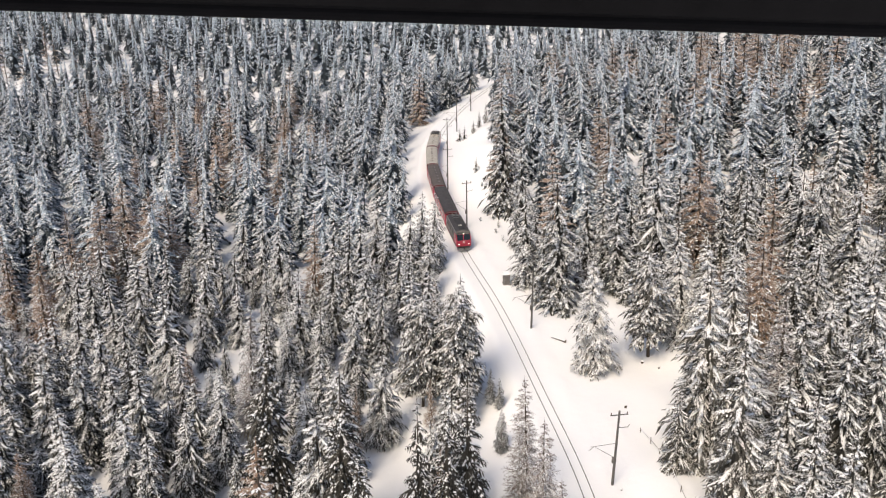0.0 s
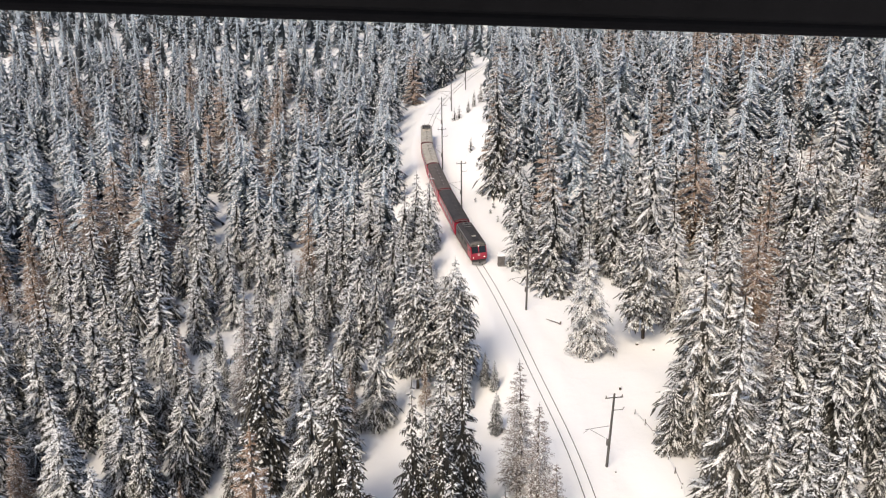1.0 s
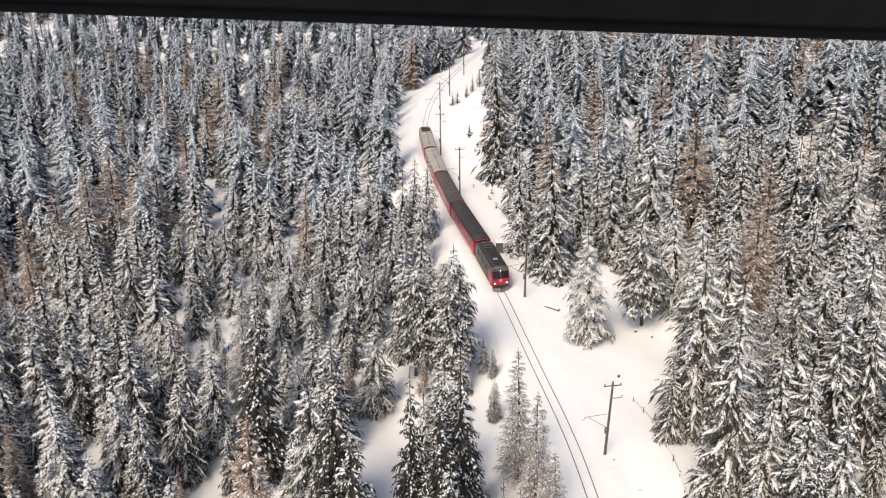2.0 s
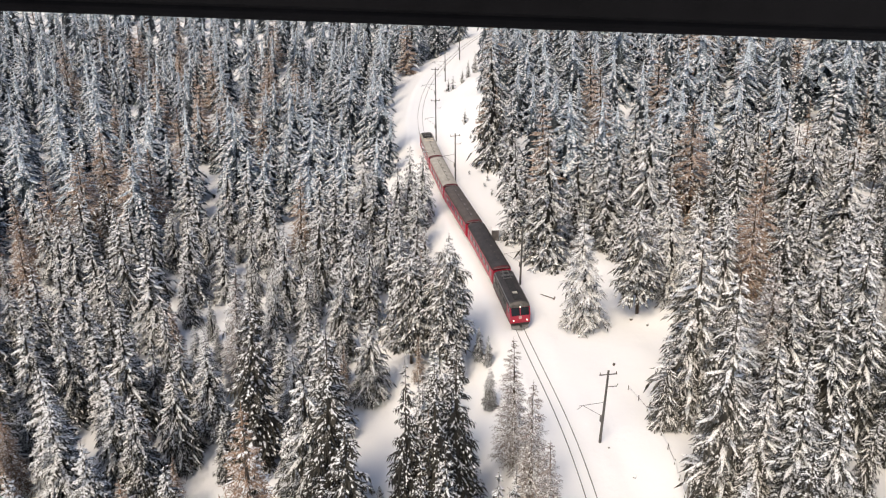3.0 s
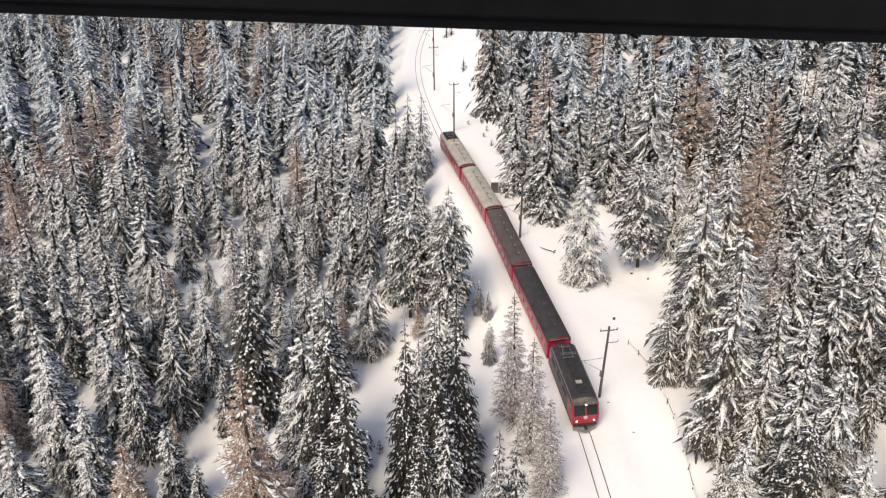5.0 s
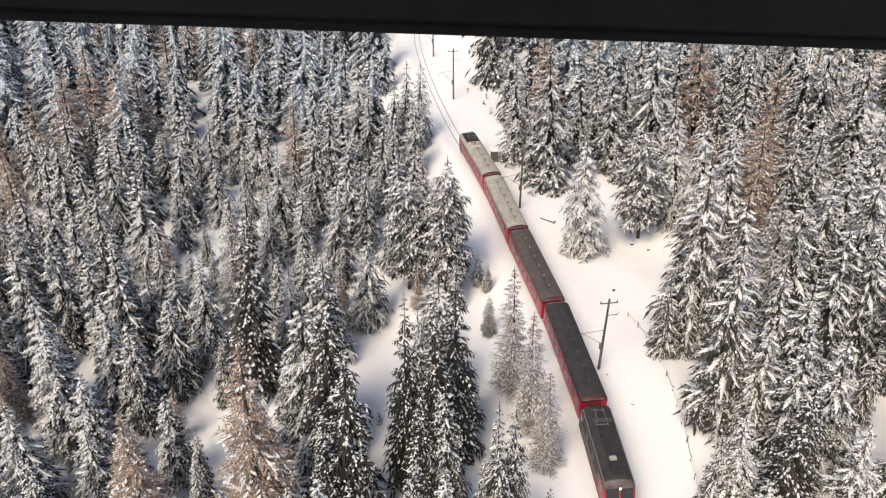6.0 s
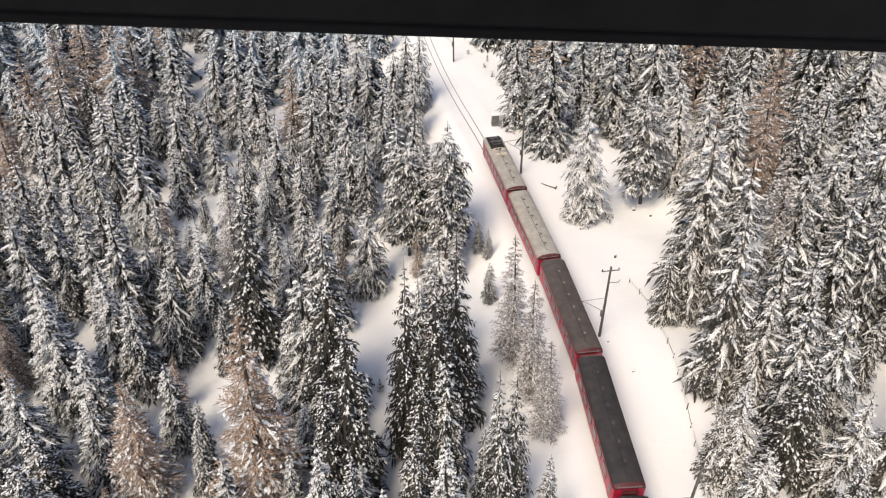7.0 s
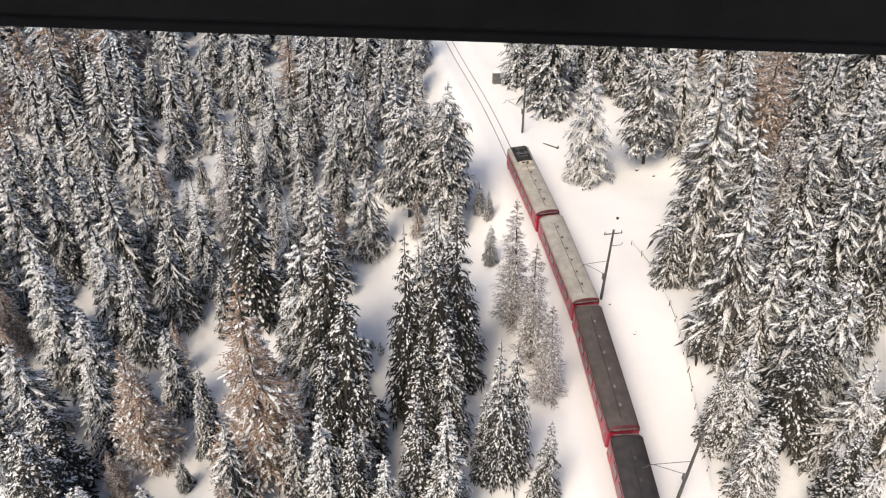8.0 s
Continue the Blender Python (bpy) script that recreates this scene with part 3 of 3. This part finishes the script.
def tree_template(kind, seed, h, radius, levels, per_level, fronds, lumps, load=1.0):
    fol, sno, trk = conifer(seed, h, radius, levels, per_level, fronds, lumps, "larch" if kind == "rimed" else kind, pad_w=0.030, load=load)
    return kind, h, [mesh_from("trunk", *trk, [BARK], smooth=True), mesh_from("foliage", *fol, [FOLIAGE.get(kind, NEEDLES)]), mesh_from("snow", *sno, [SNOW], smooth=True)]


def grow(levels, fronds, dots):
    """One set of trees of every kind; stands further up the valley get plainer ones."""
    def some(kind, seed, sizes, limbs=7, snow=dots, tall=1.0):
        return [tree_template(kind, seed + k, 16.0, r, round(levels * tall), limbs, fronds, snow, load) for k, (r, load) in enumerate(sizes)]
    return {
        "spruce": some("spruce", 11, ((2.8, 0.85), (3.1, 1.0), (3.3, 0.9), (2.7, 0.7), (3.0, 1.05), (2.9, 0.62))),
        "dark": some("dark", 141, ((2.9, 0.66), (2.7, 0.6), (3.1, 0.72))),
        "drooping": some("drooping", 71, ((3.3, 0.92), (3.1, 0.82), (3.5, 0.97)), snow=3),
        "larch": some("larch", 41, ((2.9, 1.0), (2.5, 1.0)), 8, 2, 1.1),
        "frosted": some("frosted", 31, ((3.0, 1.1), (3.2, 1.0), (3.1, 1.15)), snow=3) + some("frosted", 37, ((2.8, 1.0),)),
        "clad": some("clad", 151, ((3.0, 1.35), (3.2, 1.3))),
        "rimed": some("rimed", 51, ((2.4, 1.0), (2.1, 1.0)), 9, 2, 1.15),
        "pine": some("pine", 61, ((3.3, 1.15), (3.0, 1.15)), 9, dots, 0.85),
    }


NEAR_TREES, FURTHER_TREES = grow(28, 6, 7), grow(23, 3, 6)


def hang(x):
    """Lean of the trees towards x = 0, set to fit the camera's view: rise over run."""
    return -0.095 * max(-1.0, min(1.0, x / 22.0))


def plant(kind, k, x, y, h, wide=1.0, turn=0.0, lean=(0.0, 0.0), label=""):
    pool = (NEAR_TREES if y < 82 else FURTHER_TREES)[kind]
    _, h0, meshes = pool[k % len(pool)]
    name, text, group = TREE_TALK[kind]
    s = h / h0
    t = empty(name, pose(x, y, gz(x, y) - 0.1, lean[0], lean[1] + math.degrees(hang(x)), 0) @ pose(0, 0, 0, 0, 0, turn) @ Matrix.Diagonal((s * wide, s * wide, s, 1)))
    for n, me in zip(("trunk", "foliage", "snow"), meshes):
        o = tagged(new(n, me), kind="" if n == "trunk" else "stuff")
        o.parent = t
    return tagged(t, label or text, "tree", group)


rng = random.Random(7)
STANDING = []


def stand(kind, rows):
    """Trees that stand out: x, y, height, width factor."""
    for i, (x, y, h, w) in enumerate(rows):
        pick = (3, 5)[i % 2] if kind == "spruce" and w < 0.8 else rng.randrange(6)
        young = h < 8 and kind == "spruce"
        plant(kind, pick, x, y, h, w, rng.uniform(0, 360), label="young spruce with snow-dusted branches in the clearing" if young else "")
        STANDING.append((x, y, h))


# clad in snow beside the clearing
stand("clad", [
    (15.9, 80.6, 16, 1.08), (27.9, 85.3, 15.6, 0.95), (30.2, 81.8, 16.2, 0.95),
])
# foot of the slope
stand("dark", [
    (-3.5, 37.8, 17, 0.85), (-8.5, 36.8, 16, 0.85), (27, 41.3, 15, 1.1), (28.3, 34.6, 12, 1.1), (-35.3, 37, 16, 1.3), (-36.6, 41.5, 15, 1.3),
])
stand("spruce", [
    (-1, 36, 17, 0.85), (-11.2, 37.5, 17, 0.85), (-5.8, 34.9, 14, 0.8), (-29.6, 45.9, 9, 0.8), (-15.2, 41.5, 8, 1),
])
stand("drooping", [
    (-34.2, 46.4, 13, 1),
])
# dark spruces that tower over the clearings
stand("dark", [
    (-23, 62.3, 22.8, 0.95), (-12.5, 51.5, 25, 0.8), (-4.8, 48.1, 23.6, 0.62), (-2.2, 48.3, 23, 0.6), (-0.3, 51, 23.2, 0.72),
    (-9.7, 44.2, 22.4, 0.85), (-11.6, 42.7, 18, 0.7), (-3.2, 42.7, 18, 0.7), (-58.2, 105.8, 17, 1), (-41.5, 69.9, 17, 1),
])
# spruce, east far
stand("spruce", [
    (13, 96.7, 21.8, 1), (21.2, 104.1, 18.8, 1.1), (18.4, 103.8, 17, 1), (33.1, 106.8, 18, 1), (37.8, 100.3, 17, 0.9),
    (39.9, 97.4, 18, 1), (47.5, 97.7, 18, 1), (49.2, 96, 19, 1), (52.1, 91.2, 19, 1.1), (49, 79.9, 18, 1.1),
    (39.5, 78.7, 18, 0.9), (41.9, 78.4, 18, 1), (22.5, 100.1, 18, 1.1),
])
# spruce, east near
stand("spruce", [
    (42.4, 71.3, 18, 1), (38.3, 66.5, 17, 1),
])
# spruce, middle far
stand("spruce", [
    (2.3, 75.5, 5, 0.9), (8.7, 105.3, 16.4, 1.1), (11, 98.6, 12.6, 1.1), (6, 134.6, 26.2, 0.85), (8.8, 118, 19.6, 1),
    (-9.1, 115.1, 15, 1.1), (-6.6, 112.3, 15, 1.05), (-11, 111.5, 16, 1), (-7.4, 104.9, 13, 1.2), (-11.5, 96.9, 16, 1),
    (-15, 108.6, 16, 1), (5.4, 135, 14.8, 0.9), (-13, 87.1, 15, 0.9), (-15.7, 89.6, 18, 1),
])
# spruce, middle near
stand("spruce", [
    (3.1, 39.5, 18.4, 0.62), (4.5, 40.3, 17, 0.6),
    (7.1, 37.6, 11, 0.75), (2.1, 40.1, 12, 0.7), (3.4, 73.8, 4.5, 1), (3.4, 66.6, 5.8, 0.9), (-14.8, 41.2, 11, 1),
    (-1.1, 43.2, 18, 0.75),
    (-8.5, 43.6, 14, 0.7), (-8.4, 40.5, 9, 1),
])
# spruce, west far
stand("spruce", [
    (-30.4, 103.7, 14.4, 1), (-48.7, 116.9, 18, 1.1), (-41.7, 117, 16, 1), (-40.1, 89.9, 13, 0.9),
    (-67.1, 103.2, 16, 1), (-58.7, 95, 16, 1), (-54, 91.5, 15, 1), (-54.7, 83.5, 16, 1), (-57.9, 83, 16, 1),
    (-49.2, 78.3, 16, 1), (-49.5, 85.7, 15, 1), (-56.3, 77.9, 16, 1), (-35.6, 86.1, 8, 0.9), (-25.9, 83.7, 13, 1),
    (-20.2, 101.2, 18, 0.9), (-21.6, 94.4, 18, 0.9), (-19.1, 105.7, 18, 1), (-33, 107.7, 18, 1), (-37, 112.6, 18, 1),
])
# spruce, west far
stand("spruce", [
    (-16.2, 81.2, 17, 0.9), (-32.9, 99.1, 13, 0.8),
])
# spruce, west near
stand("spruce", [
    (-40.8, 54.3, 18, 1.1), (-24.7, 47.3, 11, 0.7), (-35.9, 50.4, 16, 1.1), (-29.7, 67.1, 15, 1),
    (-42.6, 74.7, 15, 0.9), (-48.3, 71.2, 16, 1), (-42.6, 67.9, 16, 1), (-44.3, 59.5, 17, 1.1), (-37.1, 59, 17, 1.1),
    (-34.1, 57.3, 15, 0.9), (-24.2, 45, 10, 0.8),
])
# drooping, east far
stand("drooping", [
    (34.2, 63.1, 18, 1),
    (28.7, 101.7, 20, 1.2),
])
# drooping, east near
stand("drooping", [
    (31.3, 52.7, 16, 1), (30.7, 45, 17, 1.1), (41.7, 65.1, 18, 1.1), (39.8, 59.1, 17, 1), (36.8, 59.2, 17, 1),
    (29.9, 55.2, 16, 1.05), (28.1, 61.2, 19, 1), (28.5, 46.5, 16, 1.1),
])
# drooping, middle near
stand("drooping", [
    (-11.2, 72.4, 13.8, 1.2),
])
# drooping, west far
stand("drooping", [
    (-43.4, 85.3, 16.8, 1.25), (-36.9, 97.4, 11.4, 1.3), (-22, 86.8, 12.6, 1.1), (-17.2, 113.2, 18, 1.2),
])
# drooping, west near
stand("drooping", [
    (-39.2, 67.4, 17, 1.1), (-51.8, 69.5, 16, 1.1), (-32, 62.6, 15, 0.95), (-42.3, 56.9, 15, 1.1),
    (-41.3, 47.2, 15, 1.2),
])
# pine, east far
stand("pine", [
    (23.4, 83.2, 15.8, 1),
])
# pine, middle far
stand("pine", [
    (-1.7, 75.3, 17.4, 0.9), (-6.4, 77.2, 16.2, 0.9),
])
# larch, east far
stand("larch", [
    (35.7, 105.6, 20, 1.5), (39.9, 87.9, 22, 1.2), (25.6, 127.4, 19, 1.5), (35.9, 79.5, 18, 1.1),
])
# larch, east near
# larch, middle near
stand("larch", [
    (-2.9, 50.6, 16, 0.6),
])
# larch, west far
stand("larch", [
    (-54.1, 157.8, 19, 1.4), (-58.2, 117.1, 19, 1.5), (-66.4, 124.2, 19, 1.4), (-27.1, 108.2, 17, 1.1), (-56.4, 120.2, 17, 1.5),
    (-68.9, 108.9, 18, 1.4), (-66.4, 115.1, 18, 1.5), (-58.7, 141.3, 18, 1.4), (-72, 104.1, 17, 1.3), (-66, 93.8, 15, 1.2),
    (-53, 195, 20, 1.4), (-106.8, 192.3, 20, 1.4),
])
# larch, west near
stand("larch", [
    (-18, 42.7, 26, 1.2), (-29.4, 44.1, 17, 1.35),
])
# rimed, middle near
stand("rimed", [
    (32.4, 63.6, 20, 1.2),
    (5.4, 57.3, 16.4, 1), (6.9, 51.9, 15.4, 1), (8, 47.4, 12.4, 1.1),
])
# frosted, east far
stand("frosted", [
    (32.4, 78.2, 17, 1), (58.2, 111.8, 18, 1.2),
    (30.1, 95.2, 15, 1.1),
])
# frosted, east near
stand("frosted", [
    (25, 63.1, 22.4, 1.1), (24.5, 51.7, 20.8, 0.95), (21.8, 61.1, 10.6, 0.85), (26.1, 70, 15.4, 1), (26.7, 49.1, 15, 1.1),
    (22.5, 41.2, 13, 1.1), (22.9, 36.8, 11, 1.2), (30.1, 39, 13, 1.2), (21.4, 42.1, 10, 0.9), (28.8, 32.8, 10, 1.2),
])
# frosted, middle far
stand("frosted", [
    (1.5, 189.1, 4.5, 1.1), (3.4, 193.9, 5.5, 1.1), (5.4, 193.6, 7, 1.1), (0, 185.9, 3.5, 1.2),
])
# frosted, west near
stand("frosted", [
    (-37.3, 70.3, 12, 0.95), (-19.6, 66.4, 14, 0.95),
])


def open_ground(x, y):
    """Where no wild tree may stand: the line's corridor and the clearings."""
    d = x - float(track_x(y))
    if y < 300:
        right = np.interp(y, [0, 40, 62, 72, 84, 93, 105, 118, 132, 160, 185, 200, 240, 300], [13, 13, 15, 17, 22, 11, 9, 8.5, 9, 16, 17, 14, 6, 5])
        left = np.interp(y, [0, 50, 85, 105, 150, 198, 220, 300], [13, 11, 8.5, 8.5, 9, 12, 6, 4])
        if -left < d < right:
            return True
    for cx, cy, rx, ry in ((-9.5, 60, 5.5, 16), (-25, 54, 4, 6), (-22, 44, 3, 5), (-30, 44, 2.5, 4), (-30.5, 61, 2, 4), (-35, 93, 4.5, 7), (29, 42, 4, 8), (-31, 117, 3, 9), (-16, 127, 3.5, 8)):
        if ((x - cx) / rx) ** 2 + ((y - cy) / ry) ** 2 < 1:
            return True
    return False


def scatter(seed, y0, y1, gap, half):
    """Uneven spots inside a fan of ground, at least gap apart."""
    r = random.Random(seed)
    cells, out = {}, []
    for x, y, _ in STANDING:
        cells.setdefault((int(x // gap), int(y // gap)), []).append((x, y))
    for _ in range(int((y1 - y0) * (half(y0) + half(y1)) / gap ** 2 * 2.2)):
        y = r.uniform(y0, y1)
        x = r.uniform(-half(y), half(y))
        if open_ground(x, y):
            continue
        c = (int(x // gap), int(y // gap))
        if all((x - a) ** 2 + (y - b) ** 2 > gap * gap for i in (-1, 0, 1) for j in (-1, 0, 1) for a, b in cells.get((c[0] + i, c[1] + j), ())):
            cells.setdefault(c, []).append((x, y))
            out.append((x, y))
    return out


def fan(y):
    return 21 + 0.62 * y


NEAR_Y = 112
near = scatter(3, 30, NEAR_Y, 3.5, lambda y: 19 + 0.63 * y)


def clear_view_height(x, y, h):
    """Height cap for fill trees, so that they don't hide the listed trees up the valley from the camera."""
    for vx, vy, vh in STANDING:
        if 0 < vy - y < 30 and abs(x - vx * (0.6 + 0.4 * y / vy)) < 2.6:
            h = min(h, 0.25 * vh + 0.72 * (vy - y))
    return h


for x, y in near:
    if x > 18 and y < 72 and rng.random() < 0.35:
        continue
    p = rng.random()
    kind = "larch" if p < 0.12 else "pine" if p < 0.14 else "rimed" if p < 0.16 else "frosted" if p < (0.34 if x > 14 else 0.19) else "drooping" if p < 0.5 else "spruce"
    h = rng.uniform(13.5, 19) * (1 if rng.random() < 0.85 else 0.6) * (0.75 if kind == "pine" else 1)
    h = clear_view_height(x, y, h)
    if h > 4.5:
        plant(kind, rng.randrange(6), x, y, h, rng.uniform(0.8, 1.12), rng.uniform(0, 360), (rng.uniform(-1.5, 1.5), rng.uniform(-1.5, 1.5)))


def woods(name, spots, kinds, seed, label, load=1.0):
    """Many trees joined into one object."""
    r = random.Random(seed)
    V, F, M, base = [], [], [], 0
    packs = []
    for kind, args in kinds:
        fol, sno, trk = conifer(*args, kind, 0.07, 0.038, load)
        v = np.array([tuple(p) for p in fol[0] + sno[0] + trk[0]])
        tri = list(fol[1]) + [tuple(i + len(fol[0]) for i in f) for f in sno[1]]
        n0 = len(fol[0]) + len(sno[0])
        for a, b, c, d in trk[1]:
            tri += [(a + n0, b + n0, c + n0), (a + n0, c + n0, d + n0)]
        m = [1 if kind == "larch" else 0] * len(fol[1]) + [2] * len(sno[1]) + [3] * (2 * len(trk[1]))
        packs.append((v, np.array(tri), np.array(m), args[1]))
    larches = [i for i, (k, _) in enumerate(kinds) if k == "larch"]
    others = [i for i, (k, _) in enumerate(kinds) if k != "larch"]
    for x, y in spots:
        clump = noise.noise(Vector((x * 0.012, y * 0.012, 3.0)))
        pick = r.choice(larches) if larches and r.random() < 0.07 + 0.6 * clump else r.choice(others)
        v, tri, m, h0 = packs[pick]
        s = r.uniform(13, 21.5) / h0
        a, w = r.uniform(0, 6.28), s * r.uniform(0.8, 1.15)
        c, q = math.cos(a) * w, math.sin(a) * w
        lean = r.uniform(-0.03, 0.03) + hang(x)
        V.append(np.column_stack([v[:, 0] * c - v[:, 1] * q + x + lean * v[:, 2], v[:, 0] * q + v[:, 1] * c + y, v[:, 2] * s + gz(x, y) - 0.1]))
        F.append(tri + base)
        M.append(m)
        base += len(v)
    V, F, M = np.concatenate(V), np.concatenate(F), np.concatenate(M)
    me = bpy.data.meshes.new(name)
    me.vertices.add(len(V))
    me.vertices.foreach_set("co", V.astype(np.float32).ravel())
    me.loops.add(F.size)
    me.loops.foreach_set("vertex_index", F.astype(np.int32).ravel())
    me.polygons.add(len(F))
    me.polygons.foreach_set("loop_start", np.arange(0, F.size, 3, dtype=np.int32))
    for m in (BLUE_CAST, LARCH, SNOW, BARK):
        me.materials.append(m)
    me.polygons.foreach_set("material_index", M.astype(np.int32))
    me.update(calc_edges=True)
    me.validate()
    return tagged(new(name, me), label, "forest", kind="stuff")


mid = [(x, y) for x, y in scatter(5, NEAR_Y, 250, 5.4, fan) if clear_view_height(x, y, 16) > 8]
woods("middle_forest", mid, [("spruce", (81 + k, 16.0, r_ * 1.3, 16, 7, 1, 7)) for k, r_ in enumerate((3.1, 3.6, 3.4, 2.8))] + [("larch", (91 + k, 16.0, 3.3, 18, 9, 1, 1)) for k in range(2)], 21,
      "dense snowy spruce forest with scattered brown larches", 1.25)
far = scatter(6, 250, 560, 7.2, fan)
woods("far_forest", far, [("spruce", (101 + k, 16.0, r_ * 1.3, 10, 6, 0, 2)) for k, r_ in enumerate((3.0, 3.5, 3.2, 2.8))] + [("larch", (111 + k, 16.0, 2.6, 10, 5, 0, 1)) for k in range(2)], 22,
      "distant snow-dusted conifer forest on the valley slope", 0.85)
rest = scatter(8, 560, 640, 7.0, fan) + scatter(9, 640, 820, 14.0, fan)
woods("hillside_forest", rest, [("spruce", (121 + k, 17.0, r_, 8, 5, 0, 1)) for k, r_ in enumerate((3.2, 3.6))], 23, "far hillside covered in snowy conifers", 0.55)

# ---- things beside the track ----
def relay_hut(x, y):
    """A small lineside equipment cabinet with slatted front and a cap of snow."""
    z = gz(x, y)
    h = empty("relay_hut", pose(x, y, z, 0, 0, 6))
    part("plinth", box(B(), -0.58, 0.58, -0.5, 0.5, -0.3, 0.12, 0.02), STEEL, h)
    part("cabinet", box(B(), -0.52, 0.52, -0.45, 0.45, 0.12, 1.75, 0.03), GREY_BOX, h)
    for i in range(4):
        x0 = -0.47 + i * 0.24
        part("door_slat", box(B(), x0, x0 + 0.19, -0.49, -0.45, 0.22, 1.6, 0.01), GREY_BOX, h)
    part("lid", box(B(), -0.6, 0.6, -0.56, 0.56, 1.75, 1.83, 0.02), STEEL, h)
    cap = B()
    loft(cap, [[(sx * a, sy * b, zz) for sx, sy in ((-1, -1), (0, -1.08), (1, -1), (1.05, 0), (1, 1), (0, 1.06), (-1, 1), (-1.04, 0))] for a, b, zz in ((0.6, 0.57, 1.832), (0.62, 0.6, 1.95), (0.5, 0.46, 2.12), (0.3, 0.2, 2.17))])
    part("snow_cap", cap, SNOW_GROUND, h, "thick rounded cap of snow")
    return tagged(h, "grey slatted relay hut capped with snow beside the track", "hut")


relay_hut(5.35, 104.2)


def snow_fence():
    """Low posts with a snow-laden top rail on the shoulder above the line."""
    way = catmull([(17.0, 72.5), (19.2, 67.6), (19.9, 65.5), (20.5, 63.0), (21.1, 57.0), (21.1, 52.0), (21.0, 47.5), (20.7, 43.0), (20.2, 36.0), (19.6, 28.0)], 0.4)
    f = empty("snow_fence")
    r = random.Random(4)
    step = 5
    for i in range(0, len(way) - step, step):
        x, y = way[i]
        z = gz(x, y)
        px, py = r.uniform(-0.06, 0.06), r.uniform(-0.06, 0.06)
        part("post", rod(B(), (x, y, z - 0.4), (x + px, y + py, z + 0.72 + r.uniform(-0.2, 0.15)), 0.045, 0.04, 7), WOOD, f)
        x2, y2 = way[i + step]
        z2 = gz(x2, y2)
        part("rail", rod(B(), (x, y, z + 0.45), (x2, y2, z2 + 0.45), 0.022, 0.022, 6), WOOD, f)
        if r.random() < 0.75:
            part("rail_snow", rod(B(), (x, y, z + 0.52), (x2, y2, z2 + 0.52), 0.06, 0.05, 6), SNOW_GROUND, f, "ridge of snow on the rail")
    return tagged(f, "low wooden fence half buried in snow along the slope", "fence")


snow_fence()


def fallen_log(x0, y0, x1, y1):
    z0, z1 = gz(x0, y0) + 0.25, gz(x1, y1) + 0.12
    lg = empty("fallen_log", pose(x0, y0, z0))
    d = (x1 - x0, y1 - y0, z1 - z0)
    part("log", rod(B(), (0, 0, 0), d, 0.05, 0.08, 8), WOOD, lg)
    part("root_end", rod(B(), (d[0] * 0.97, d[1] * 0.97, d[2] - 0.15), (d[0] * 1.04, d[1] * 1.04, d[2] + 0.35), 0.11, 0.08, 7), WOOD, lg)
    return tagged(lg, "thin weathered log lying on the snow", "log")


fallen_log(11.0, 87.7, 12.8, 86.5)


def snow_stump(x, y, r0, h):
    s = empty("tree_stump", pose(x, y, gz(x, y)))
    part("stump", rod(B(), (0, 0, -0.3), (0, 0, h), r0, r0 * 0.8, 9), BARK, s)
    bm = B()
    bmesh.ops.create_icosphere(bm, subdivisions=2, radius=r0 * 1.15, matrix=Matrix.Translation((0, 0.05, h)) @ Matrix.Diagonal((1, 1, 0.55, 1)))
    part("snow_cap", bm, SNOW_GROUND, s)
    return tagged(s, "dark tree stump with a cushion of snow", "stump", "stumps in the clearing")


for x, y, r0, h in ((22.4, 82.0, 0.22, 0.3), (18.4, 72.3, 0.16, 0.4), (17.2, 54.3, 0.2, 0.12), (15.4, 58.4, 0.12, 0.15), (24.2, 80.5, 0.16, 0.25)):
    snow_stump(x, y, r0, h)


def bush(x, y, h, seed):
    """A young tree, little more than a tuft, above the snow."""
    fol, sno, trk = conifer(seed, h, h * 0.3, 7, 5, 2, 1, "spruce", 0.03)
    b = empty("sapling", pose(x, y, gz(x, y) - 0.05))
    for n, geo, m in (("trunk", trk, BARK), ("foliage", fol, NEEDLES), ("snow", sno, SNOW)):
        o = tagged(new(n, mesh_from(n, *geo, [m])), kind="" if n == "trunk" else "stuff")
        o.parent = b
    return tagged(b, "small spruce sapling poking out of the snow", "sapling", "saplings on the snowy banks")


for i, (x, y, h) in enumerate(((0.6, 154, 3.4), (3.7, 151.6, 3.6), (-3.6, 184.6, 3.4), (-2.4, 184.6, 3.6), (-8.3, 55.6, 1.8), (-9.3, 56.4, 1.3), (1.8, 146, 1.2), (3.2, 140, 1.4), (3.6, 134, 1.2),
                               (4.8, 128, 1.3), (5.4, 121, 1.2), (4.2, 125, 0.9), (-0.6, 92, 1.0), (0.3, 90.5, 0.9), (1.4, 131, 0.8), (2.6, 136.5, 1.0))):
    bush(x, y, h, 200 + i)

motions()
